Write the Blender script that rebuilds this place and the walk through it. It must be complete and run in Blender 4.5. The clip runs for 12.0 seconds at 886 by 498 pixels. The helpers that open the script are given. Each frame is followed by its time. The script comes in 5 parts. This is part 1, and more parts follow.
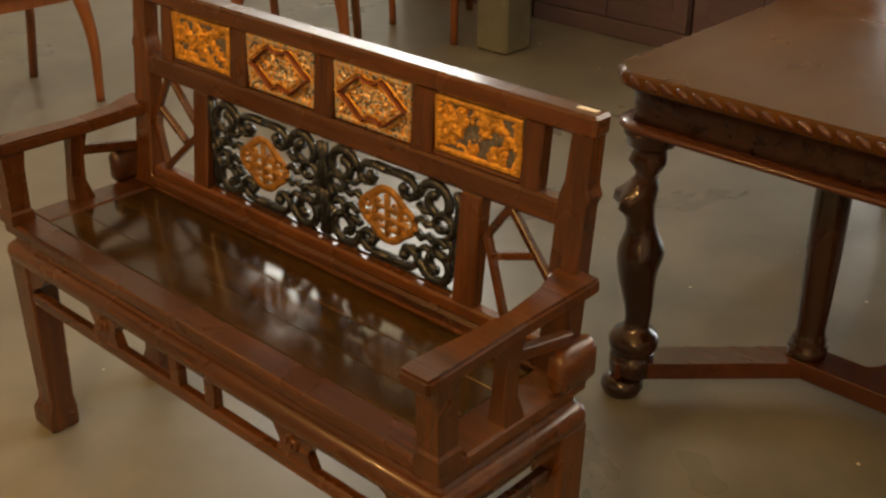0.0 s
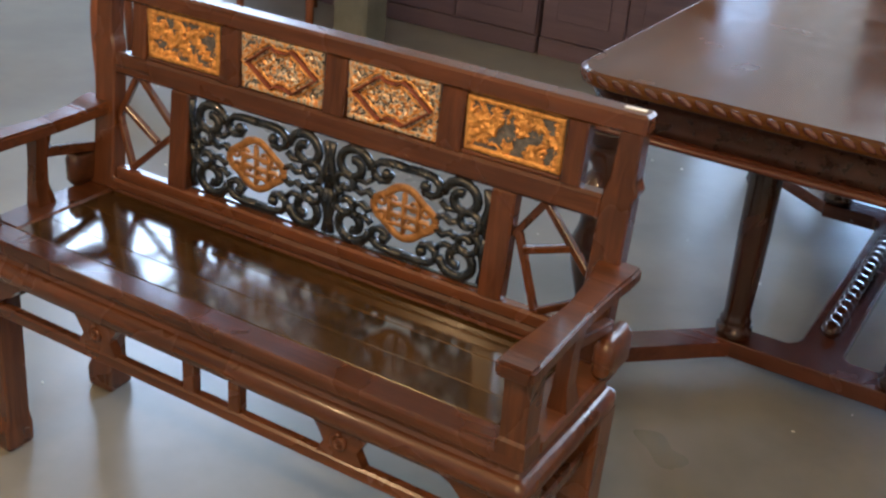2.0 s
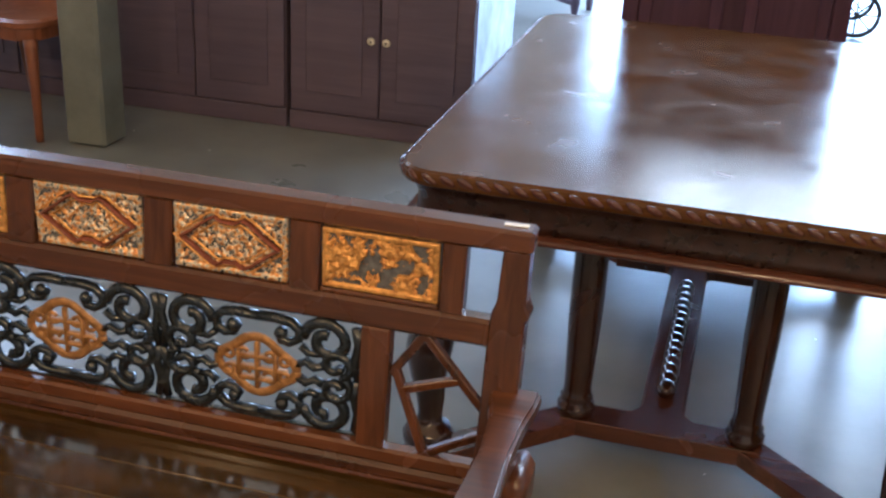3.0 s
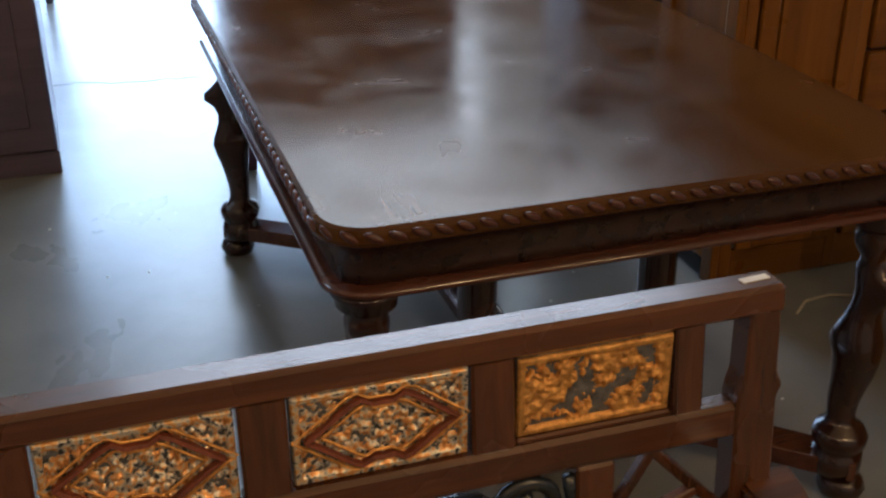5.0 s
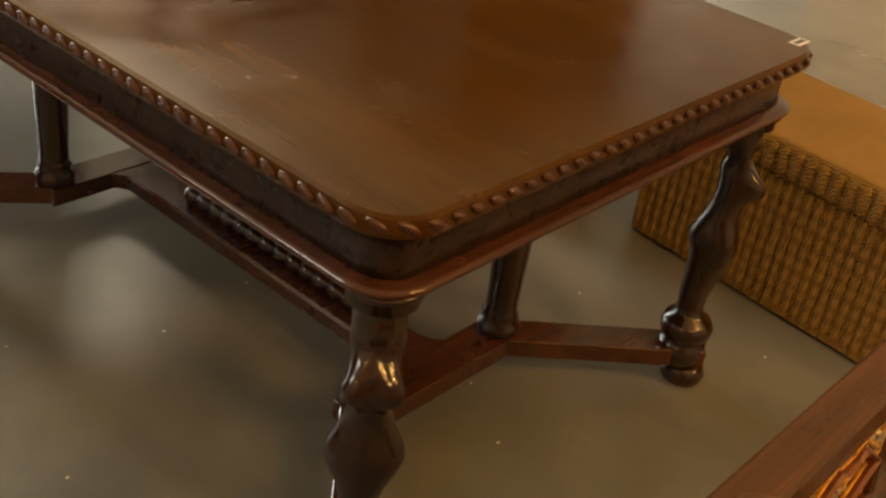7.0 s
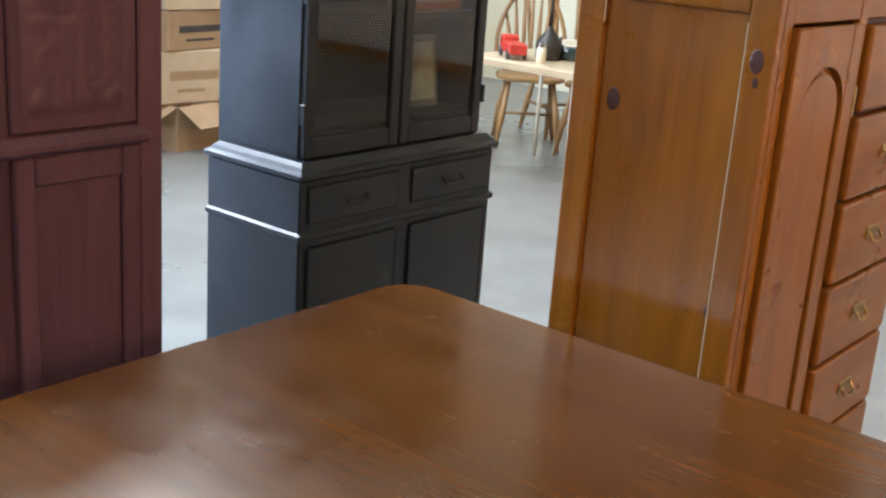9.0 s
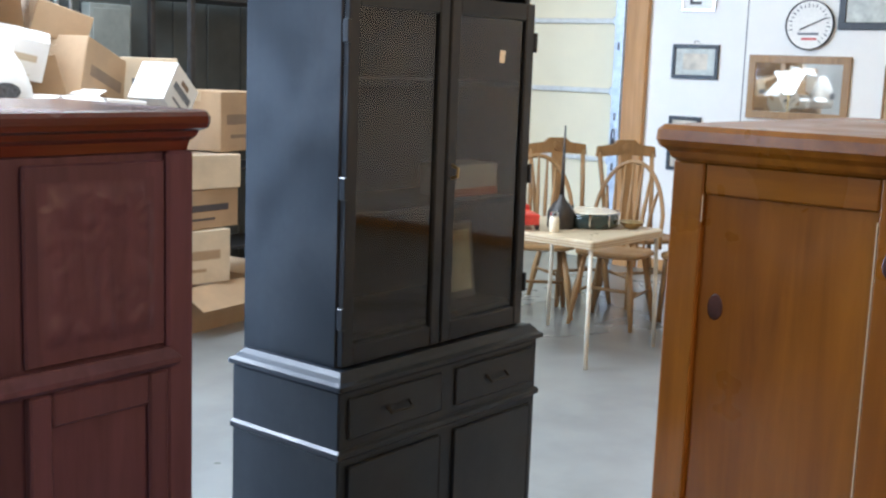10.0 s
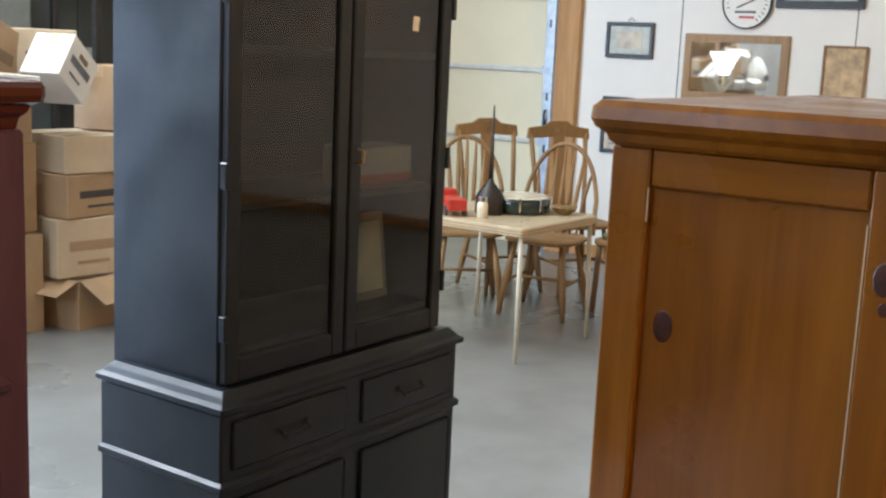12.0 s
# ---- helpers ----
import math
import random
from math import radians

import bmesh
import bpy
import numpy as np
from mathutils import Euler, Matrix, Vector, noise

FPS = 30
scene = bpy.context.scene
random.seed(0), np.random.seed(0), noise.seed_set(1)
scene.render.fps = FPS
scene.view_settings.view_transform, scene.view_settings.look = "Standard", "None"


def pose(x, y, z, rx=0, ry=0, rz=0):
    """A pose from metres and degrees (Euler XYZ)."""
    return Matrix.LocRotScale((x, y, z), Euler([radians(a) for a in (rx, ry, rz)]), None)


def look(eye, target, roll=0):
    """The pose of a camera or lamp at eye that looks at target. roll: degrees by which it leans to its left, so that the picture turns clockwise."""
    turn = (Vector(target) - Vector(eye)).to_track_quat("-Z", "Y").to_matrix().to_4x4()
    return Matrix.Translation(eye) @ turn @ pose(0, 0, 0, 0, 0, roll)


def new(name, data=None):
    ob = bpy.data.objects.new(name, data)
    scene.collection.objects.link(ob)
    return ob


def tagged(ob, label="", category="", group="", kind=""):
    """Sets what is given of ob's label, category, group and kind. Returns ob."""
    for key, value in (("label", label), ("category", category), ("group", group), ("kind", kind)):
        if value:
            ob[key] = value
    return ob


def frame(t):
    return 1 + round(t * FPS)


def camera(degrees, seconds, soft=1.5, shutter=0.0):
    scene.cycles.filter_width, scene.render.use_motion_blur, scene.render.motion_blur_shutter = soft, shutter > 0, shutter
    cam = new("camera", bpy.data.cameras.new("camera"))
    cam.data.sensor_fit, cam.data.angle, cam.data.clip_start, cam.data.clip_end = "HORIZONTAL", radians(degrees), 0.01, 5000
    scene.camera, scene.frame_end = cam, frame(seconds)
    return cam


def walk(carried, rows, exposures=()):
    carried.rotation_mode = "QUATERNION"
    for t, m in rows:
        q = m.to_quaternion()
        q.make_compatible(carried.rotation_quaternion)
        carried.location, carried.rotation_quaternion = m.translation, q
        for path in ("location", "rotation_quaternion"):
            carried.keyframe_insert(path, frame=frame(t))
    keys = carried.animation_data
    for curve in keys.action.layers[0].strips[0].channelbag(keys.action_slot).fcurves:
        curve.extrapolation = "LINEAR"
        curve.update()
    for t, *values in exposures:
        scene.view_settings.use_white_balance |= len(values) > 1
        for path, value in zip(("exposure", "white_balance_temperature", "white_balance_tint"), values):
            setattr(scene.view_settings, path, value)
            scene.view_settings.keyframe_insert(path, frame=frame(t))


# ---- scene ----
cam = camera(42.1, 12.0, 2.4)
PATH = [
    (0, (0.196, 0.089, 1.457), (-1.013, 1.402, 0.554), 0.3),
    (0.5, (0.044, 0.065, 1.447), (-1.126, 1.366, 0.479), 1.6),
    (1, (-0.014, -0.065, 1.456), (-1.039, 1.362, 0.501), 2.8),
    (1.5, (-0.043, -0.188, 1.460), (-0.995, 1.318, 0.551), 3.9),
    (2, (-0.126, -0.210, 1.462), (-1.001, 1.351, 0.570), 4.7),
    (2.5, (-0.261, -0.140, 1.464), (-1.016, 1.486, 0.577), 4.0),
    (3, (-0.426, -0.085, 1.496), (-0.882, 1.692, 0.699), 3.0),
    (3.5, (-0.605, -0.068, 1.506), (-0.705, 1.779, 0.746), 4.1),
    (3.7, (-0.682, -0.033, 1.513), (-0.664, 1.820, 0.762), 5.2),
    (5.3, (-1.462, 0.570, 1.448), (-0.737, 2.188, 0.524), 1.1),
    (5.5, (-1.517, 0.673, 1.434), (-0.662, 2.219, 0.498), 3.2),
    (6, (-1.678, 0.848, 1.457), (-0.580, 2.242, 0.536), 5.4),
    (6.5, (-1.848, 0.992, 1.446), (-0.552, 2.124, 0.427), 9.1),
    (6.7, (-1.865, 1.053, 1.437), (-0.560, 2.132, 0.373), 9.4),
    (7.5, (-1.949, 1.353, 1.436), (-0.450, 2.413, 0.443), 7.9),
    (8.3, (-1.733, 1.670, 1.418), (-0.272, 2.703, 0.561), 6.3),
    (8.5, (-1.664, 1.789, 1.402), (-0.182, 2.864, 0.598), 6.5),
    (8.7, (-1.616, 1.898, 1.438), (-0.140, 2.991, 0.689), 5.5),
    (9, (-1.597, 2.036, 1.487), (-0.110, 3.242, 0.910), 4.1),
    (9.2, (-1.546, 2.092, 1.534), (-0.065, 3.341, 1.036), 2.2),
    (9.5, (-1.490, 2.214, 1.522), (0.026, 3.453, 1.111), 3.3),
    (10, (-1.477, 2.339, 1.532), (0.064, 3.575, 1.217), 2.1),
    (10.5, (-1.419, 2.428, 1.537), (0.126, 3.668, 1.261), 2.6),
    (11, (-1.328, 2.492, 1.536), (0.220, 3.726, 1.249), 3.5),
    (11.5, (-1.236, 2.519, 1.529), (0.327, 3.733, 1.237), 3.6),
    (12, (-1.146, 2.521, 1.508), (0.460, 3.662, 1.165), 2.6),
]
walk(cam, [(t, look(eye, target, roll)) for t, eye, target, roll in PATH],
     ((0, 0.24, 7600, 10), (0.6, 0.38, 7100, 10), (1.0, 0.58, 5900, 10), (1.5, 0.68, 5300, 10), (2.4, 0.85, 4550, 10), (3.2, 0.6, 4600, 10), (3.6, 0.48, 4650, 10), (5.4, -0.45, 5200, 10), (6.0, -0.05, 6400, 10), (6.5, 0.2, 8400, 10),
      (8.4, 0.78, 7300, 10), (9.0, 1.22, 5200, 10), (9.5, 1.12, 5000, 10), (10.5, 0.84, 5000, 10), (12, 0.66, 5400, 10)))
DAY_W, HIGH_W, SKY_W, WEST_W, BULB_W = 275.0, 76.0, 240.0, 84.0, 96.0

# ---- world and light ----
world = bpy.data.worlds.new("world")
scene.world = world
world.use_nodes = True
wn = world.node_tree.nodes
sky = wn.new("ShaderNodeTexSky")
sky.sky_type, sky.sun_disc, sky.sun_elevation, sky.sun_rotation = "NISHITA", False, radians(38), radians(20)
wn["Background"].inputs["Strength"].default_value = 0.1
world.node_tree.links.new(sky.outputs["Color"], wn["Background"].inputs["Color"])

sun = new("sun", bpy.data.lights.new("sun", "SUN"))
sun.data.energy, sun.data.angle, sun.data.color = 1.0, radians(12), (1.0, 0.96, 0.9)
sun.matrix_world = look((-4, 30, 24), (-1, 8, 0))


def area_lamp(name, eye, target, w, h, watts, colour):
    ob = new(name, bpy.data.lights.new(name, "AREA"))
    ob.data.shape, ob.data.size, ob.data.size_y, ob.data.energy, ob.data.color = "RECTANGLE", w, h, watts, colour
    ob.matrix_world = look(eye, target)
    return ob


def point_lamp(name, at, watts, colour, radius=0.05):
    ob = new(name, bpy.data.lights.new(name, "POINT"))
    ob.data.energy, ob.data.color, ob.data.shadow_soft_size = watts, colour, radius
    ob.location = at
    return ob


area_lamp("daylight_in_north_doorway", (-0.15, 9.1, 1.30), (-0.15, 0, 1.1), 2.9, 2.55, DAY_W, (0.74, 0.87, 1.0))
area_lamp("daylight_in_high_window", (0.35, 9.1, 3.15), (0.35, 0, 1.6), 2.9, 0.76, HIGH_W, (1.0, 0.97, 0.88))
area_lamp("daylight_in_skylight", (0.65, 7.5, 4.3), (0.65, 7.5, 0), 4.1, 2.6, SKY_W, (1.0, 0.97, 0.88))
area_lamp("daylight_in_west_window", (-6.1, 6.05, 3.5), (1.0, 5.2, 1.0), 2.5, 1.1, WEST_W, (0.92, 0.96, 1.0))
WARM = (1.0, 0.56, 0.20)
# Last bulb is added to brighten the pine front; its place is assumed.
BULBS = [((-2.3, -0.9, 2.75), BULB_W * 0.6), ((-0.1, -0.9, 2.75), BULB_W * 0.8), ((-4.2, 1.6, 2.75), BULB_W * 0.2), ((1.3, -2.0, 2.9), BULB_W * 1.1)]
for at, watts in BULBS:
    point_lamp("bulb_light", (at[0], at[1], at[2] - 0.09), watts, WARM, 0.05)


# ---- materials ----
def material(name):
    m = bpy.data.materials.new(name)
    m.use_nodes = True
    nt = m.node_tree
    return m, nt, nt.nodes["Principled BSDF"]


def node(nt, kind, **sets):
    n = nt.nodes.new(kind)
    for k, v in sets.items():
        n.inputs[k].default_value = v
    return n


def ramp(nt, src, stops):
    r = nt.nodes.new("ShaderNodeValToRGB")
    el = r.color_ramp.elements
    while len(el) < len(stops):
        el.new(0.5)
    for e, (p, c) in zip(el, stops):
        e.position, e.color = p, (*c, 1)
    nt.links.new(src, r.inputs["Fac"])
    return r.outputs["Color"]


def coords(nt, scale=(1, 1, 1), rnd=0.0):
    tc = nt.nodes.new("ShaderNodeTexCoord")
    mp = nt.nodes.new("ShaderNodeMapping")
    mp.inputs["Scale"].default_value = scale
    nt.links.new(tc.outputs["Object"], mp.inputs["Vector"])
    if rnd:
        info = nt.nodes.new("ShaderNodeObjectInfo")
        mul = nt.nodes.new("ShaderNodeMath")
        mul.operation = "MULTIPLY"
        mul.inputs[1].default_value = rnd
        nt.links.new(info.outputs["Random"], mul.inputs[0])
        nt.links.new(mul.outputs[0], mp.inputs["Location"])
    return mp.outputs["Vector"]


def noise_tex(nt, vec, scale, detail=4.0, rough=0.6, dist=0.0):
    n = node(nt, "ShaderNodeTexNoise", Scale=scale, Detail=detail, Roughness=rough, Distortion=dist)
    nt.links.new(vec, n.inputs["Vector"])
    return n.outputs["Fac"]


def mixed(nt, a, b, fac, mode="MIX"):
    x = nt.nodes.new("ShaderNodeMix")
    x.data_type, x.blend_type = "RGBA", mode
    for sock, v in ((x.inputs[0], fac), (x.inputs[6], a), (x.inputs[7], b)):
        if isinstance(v, (int, float)):
            sock.default_value = v
        elif isinstance(v, tuple):
            sock.default_value = (*v, 1)
        else:
            nt.links.new(v, sock)
    return x.outputs[2]


def to_range(nt, src, lo, hi, a=0.3, b=0.7):
    r = nt.nodes.new("ShaderNodeMapRange")
    for i, v in enumerate((a, b, lo, hi)):
        r.inputs[i + 1].default_value = v
    nt.links.new(src, r.inputs[0])
    return r.outputs[0]


def bump(nt, bsdf, height, strength, distance=0.002):
    b = node(nt, "ShaderNodeBump", Strength=strength, Distance=distance)
    nt.links.new(height, b.inputs["Height"])
    nt.links.new(b.outputs["Normal"], bsdf.inputs["Normal"])


def wood(name, dark, mid, light, axis="x", rough=(0.25, 0.45), grain=40.0, coat=0.0, blotch=2.0, bumps=0.25, rnd=7.0, dust=0.0, smears=6.0):
    m, nt, p = material(name)
    s = {"x": (0.06, 1, 1), "y": (1, 0.06, 1), "z": (1, 1, 0.06)}[axis]
    v = coords(nt, s, rnd)
    w = coords(nt, tuple(math.sqrt(k) for k in s), rnd)
    fine = noise_tex(nt, v, grain, 6, 0.65, 0.6)
    big = noise_tex(nt, w, blotch, 4, 0.6, 0.4)
    col = ramp(nt, fine, ((0.3, dark), (0.5, mid), (0.72, light)))
    col2 = mixed(nt, col, ramp(nt, big, ((0.3, dark), (0.65, light))), 0.45)
    if dust:
        spots = noise_tex(nt, coords(nt), 3.0, 6, 0.7)
        col2 = mixed(nt, col2, (0.30, 0.28, 0.26), to_range(nt, spots, 0.0, dust, 0.45, 0.75))
    nt.links.new(col2, p.inputs["Base Color"])
    smear = noise_tex(nt, coords(nt), smears, 3, 0.5, 0.5)
    nt.links.new(to_range(nt, smear, rough[0], rough[1]), p.inputs["Roughness"])
    p.inputs["Coat Weight"].default_value = coat
    p.inputs["Coat Roughness"].default_value = 0.12
    bump(nt, p, fine, bumps, 0.001)
    return m


def plain(name, colour, rough=0.5, metal=0.0, vary=0.25, scale=8.0, bumps=0.1, coat=0.0, rnd=5.0):
    m, nt, p = material(name)
    v = coords(nt, (1, 1, 1), rnd)
    big = noise_tex(nt, v, scale, 6, 0.65)
    fine = noise_tex(nt, v, scale * 14, 4, 0.6)
    lo, hi = tuple(c * (1 - vary) for c in colour), tuple(min(1, c * (1 + vary)) for c in colour)
    nt.links.new(ramp(nt, big, ((0.3, lo), (0.7, hi))), p.inputs["Base Color"])
    nt.links.new(to_range(nt, big, max(0.01, rough - min(0.08, rough * 0.3)), min(1, rough + min(0.08, rough * 0.3))), p.inputs["Roughness"])
    p.inputs["Metallic"].default_value = metal
    p.inputs["Coat Weight"].default_value = coat
    bump(nt, p, fine, bumps, 0.001)
    return m


def concrete_floor():
    m, nt, p = material("worn grey painted concrete")
    v = coords(nt)
    big = noise_tex(nt, v, 0.55, 6, 0.62, 0.5)
    mid = noise_tex(nt, v, 3.2, 5, 0.55)
    fine = noise_tex(nt, v, 60, 5, 0.6)
    c = ramp(nt, big, ((0.3, (0.155, 0.158, 0.147)), (0.55, (0.205, 0.210, 0.197)), (0.75, (0.255, 0.260, 0.241))))
    c = mixed(nt, c, ramp(nt, mid, ((0.35, (0.138, 0.137, 0.124)), (0.6, (0.25, 0.248, 0.225)))), 0.4)
    stain = noise_tex(nt, v, 1.7, 3, 0.55, 0.6)
    c = mixed(nt, c, (0.09, 0.08, 0.065), to_range(nt, stain, 0.0, 0.18, 0.5, 0.8))
    nt.links.new(c, p.inputs["Base Color"])
    nt.links.new(to_range(nt, big, 0.26, 0.31), p.inputs["Roughness"])
    h = mixed(nt, mid, fine, 0.35)
    bump(nt, p, h, 0.09, 0.004)
    return m


def glass_mat(name, tint=(0.9, 0.95, 0.95)):
    m, nt, p = material(name)
    p.inputs["Base Color"].default_value = (*tint, 1)
    p.inputs["Transmission Weight"].default_value = 1.0
    p.inputs["Roughness"].default_value = 0.03
    p.inputs["IOR"].default_value = 1.45
    return m


def weave(name, colour):
    m, nt, p = material(name)
    v = coords(nt)
    w1 = node(nt, "ShaderNodeTexWave", Scale=42.0, Distortion=1.2)
    w2 = node(nt, "ShaderNodeTexWave", Scale=55.0, Distortion=1.2)
    w1.bands_direction, w2.bands_direction = "Z", "DIAGONAL"
    for w in (w1, w2):
        w.inputs["Detail"].default_value = 3
        nt.links.new(v, w.inputs["Vector"])
    h = mixed(nt, w1.outputs["Fac"], w2.outputs["Fac"], 0.5)
    n = noise_tex(nt, v, 5, 5)
    c = mixed(nt, ramp(nt, h, ((0.2, tuple(k * 0.35 for k in colour)), (0.7, colour))), ramp(nt, n, ((0.3, tuple(k * 0.6 for k in colour)), (0.7, colour))), 0.4)
    nt.links.new(c, p.inputs["Base Color"])
    p.inputs["Roughness"].default_value = 0.6
    bump(nt, p, h, 0.8, 0.006)
    return m


def emitter(name, colour, strength):
    m, nt, p = material(name)
    p.inputs["Emission Color"].default_value = (*colour, 1)
    p.inputs["Emission Strength"].default_value = strength
    return m


FLOOR = concrete_floor()
BENCH = wood("red-brown lacquered bench wood", (0.015, 0.0048, 0.0018), (0.064, 0.0205, 0.006), (0.145, 0.051, 0.015), "x", (0.20, 0.36), 60, 0.3)
BENCH_V = wood("upright red-brown bench wood", (0.015, 0.0048, 0.0018), (0.064, 0.0205, 0.006), (0.145, 0.051, 0.015), "z", (0.18, 0.34), 60, 0.35)
SEAT = wood("dark polished seat wood", (0.008, 0.004, 0.0014), (0.030, 0.0155, 0.0036), (0.072, 0.038, 0.008), "x", (0.07, 0.24), 30, 0.4, 5.0, 0.2)
TABLE = wood("mahogany table top", (0.034, 0.0105, 0.0012), (0.068, 0.0245, 0.0028), (0.118, 0.047, 0.0065), "y", (0.150, 0.280), 9, 0.0, 2.6, 0.0, smears=7.0, dust=0.03)
TABLE.node_tree.nodes["Principled BSDF"].inputs["Specular IOR Level"].default_value = 0.42
for m, tint in ((TABLE, (1.0, 0.84, 0.58, 1)), (SEAT, (1.0, 0.9, 0.66, 1))):
    m.node_tree.nodes["Principled BSDF"].inputs["Specular Tint"].default_value = tint
TABLE_D = wood("dark mahogany carving", (0.009, 0.0035, 0.0025), (0.022, 0.008, 0.005), (0.044, 0.015, 0.008), "z", (0.14, 0.32), 40, 0.4)
STRETCH = wood("mahogany stretcher", (0.03, 0.009, 0.005), (0.07, 0.022, 0.011), (0.11, 0.035, 0.018), "x", (0.10, 0.28), 40, 0.3, rnd=3)
PINE = wood("knotty orange pine", (0.098, 0.030, 0.0013), (0.172, 0.063, 0.0024), (0.262, 0.106, 0.0055), "z", (0.24, 0.42), 22, 0.2, 3.4, 0.12)
PINE_X = wood("knotty orange pine across", (0.098, 0.030, 0.0013), (0.172, 0.063, 0.0024), (0.262, 0.106, 0.0055), "x", (0.24, 0.42), 22, 0.2, 3.4, 0.12)
CARVED = plain("dark carved mahogany foliage", (0.022, 0.008, 0.005), 0.3, 0, 0.6, 35, 0.9, 0.3)
PINE_Y = wood("knotty orange pine lengthwise", (0.098, 0.030, 0.0013), (0.172, 0.063, 0.0024), (0.262, 0.106, 0.0055), "y", (0.20, 0.38), 22, 0.2, 3.4, 0.12)
for m in (PINE, PINE_X, PINE_Y):
    m.node_tree.nodes["Principled BSDF"].inputs["Specular IOR Level"].default_value = 0.28
KNOT = plain("dark pine knot", (0.042, 0.012, 0.005), 0.4, 0, 0.4, 60)
# Red lifted towards purple: bluish haze is painted into the wood colour.
REDWOOD = wood("haze-tinted dark red stained cabinet wood", (0.048, 0.025, 0.042), (0.076, 0.040, 0.066), (0.108, 0.052, 0.086), "z", (0.34, 0.55), 30, 0.05, 2.0, 0.15)
REDWOOD.node_tree.nodes["Principled BSDF"].inputs["Specular IOR Level"].default_value = 0.2
REDTOP = wood("dark red polished cabinet top", (0.045, 0.010, 0.010), (0.085, 0.018, 0.016), (0.12, 0.028, 0.022), "x", (0.12, 0.3), 30, 0.4)
BLACKW = wood("black painted cabinet wood", (0.0085, 0.0120, 0.0180), (0.0105, 0.0150, 0.0225), (0.0135, 0.0190, 0.0285), "z", (0.30, 0.46), 20, 0.1, 1.5, 0.1, dust=0.06)
BLACKW.node_tree.nodes["Principled BSDF"].inputs["Specular IOR Level"].default_value = 0.34
# Brown is raised and turned bluish so the colour holds the haze.
DARKW = wood("haze-tinted dark brown wardrobe wood", (0.070, 0.052, 0.078), (0.105, 0.078, 0.112), (0.150, 0.110, 0.150), "x", (0.3, 0.55), 18, 0.1, 2.4)
CHAIRW = wood("orange-brown chair wood", (0.13, 0.04, 0.014), (0.22, 0.075, 0.025), (0.32, 0.115, 0.04), "z", (0.3, 0.5), 40, 0.15)
OAK = wood("pale brown oak", (0.17, 0.09, 0.030), (0.27, 0.155, 0.055), (0.36, 0.215, 0.082), "z", (0.35, 0.55), 40)
JAMB = wood("amber stained door jamb", (0.26, 0.12, 0.03), (0.42, 0.21, 0.06), (0.56, 0.31, 0.10), "z", (0.4, 0.6), 24)
GOLD = plain("worn gilt carving", (0.78, 0.35, 0.075), 0.33, 0.6, 0.55, 90, 0.6)


def mixed_gilt():
    m, nt, p = material("mixed silver and gold leaf with painted recess shade")
    v = coords(nt)
    n = noise_tex(nt, v, 130, 3, 0.5)
    # Darkest stop paints shade in the recesses; the others are leaf colours.
    c = ramp(nt, n, ((0.36, (0.05, 0.05, 0.055)), (0.43, (0.55, 0.53, 0.50)), (0.50, (0.72, 0.58, 0.38)), (0.56, (0.74, 0.38, 0.10)), (0.68, (0.45, 0.19, 0.05))))
    nt.links.new(c, p.inputs["Base Color"])
    p.inputs["Metallic"].default_value = 0.5
    p.inputs["Roughness"].default_value = 0.35
    bump(nt, p, n, 0.5, 0.002)
    return m


GILT2 = mixed_gilt()
GOLD_DULL = plain("tarnished orange gilt", (0.33, 0.165, 0.045), 0.4, 0.35, 0.5, 60, 0.5)
GROUND = plain("blue-grey ground behind gilt carving", (0.11, 0.112, 0.12), 0.35, 0.1, 0.7, 80, 0.4)
REDLAC = plain("red lacquer border", (0.17, 0.045, 0.02), 0.4, 0, 0.35, 60, 0.3)
FRET = plain("black carved fretwork", (0.010, 0.014, 0.020), 0.24, 0, 0.4, 30, 0.2, 0.4)
BRASS = plain("old brass", (0.42, 0.31, 0.14), 0.35, 1.0, 0.4, 40)
IRON = plain("dark iron", (0.05, 0.045, 0.04), 0.5, 0.7, 0.3, 30)
STEEL = plain("galvanised steel", (0.5, 0.52, 0.54), 0.35, 0.9, 0.2, 20)
STRUT = plain("pale grey painted steel", (0.62, 0.62, 0.58), 0.4, 0.2, 0.1, 20)
PAPER = plain("white paper tag", (0.82, 0.80, 0.74), 0.7, 0, 0.06, 40)
INK = plain("dark ink", (0.06, 0.05, 0.05), 0.6, 0, 0.1, 40)
PORCELAIN = plain("cream porcelain", (0.75, 0.68, 0.52), 0.2, 0, 0.08, 30, 0.02, 0.4)
CARD = plain("brown cardboard", (0.36, 0.245, 0.135), 0.75, 0, 0.16, 4, 0.15)
CARD_L = plain("pale cardboard", (0.53, 0.43, 0.29), 0.75, 0, 0.14, 4, 0.15)
CARD_W = plain("white printed carton", (0.74, 0.72, 0.67), 0.65, 0, 0.08, 4, 0.1)
# Darker brown paints shade inside cartons and hand holes; also used for print.
CARD_D = plain("brown carton shade and dark print", (0.20, 0.14, 0.09), 0.8, 0, 0.2, 6)
TAPE = plain("tan packing tape", (0.45, 0.33, 0.2), 0.3, 0, 0.1, 10)
WHITEWALL = plain("white painted wall board", (0.80, 0.78, 0.72), 0.6, 0, 0.05, 1.2, 0.15)
CREAM = plain("cream garage door paint", (0.74, 0.68, 0.48), 0.5, 0, 0.05, 1.5, 0.1)
DARKWALL = plain("dark grey-green boarding", (0.05, 0.055, 0.05), 0.7, 0, 0.5, 1.5, 0.3)
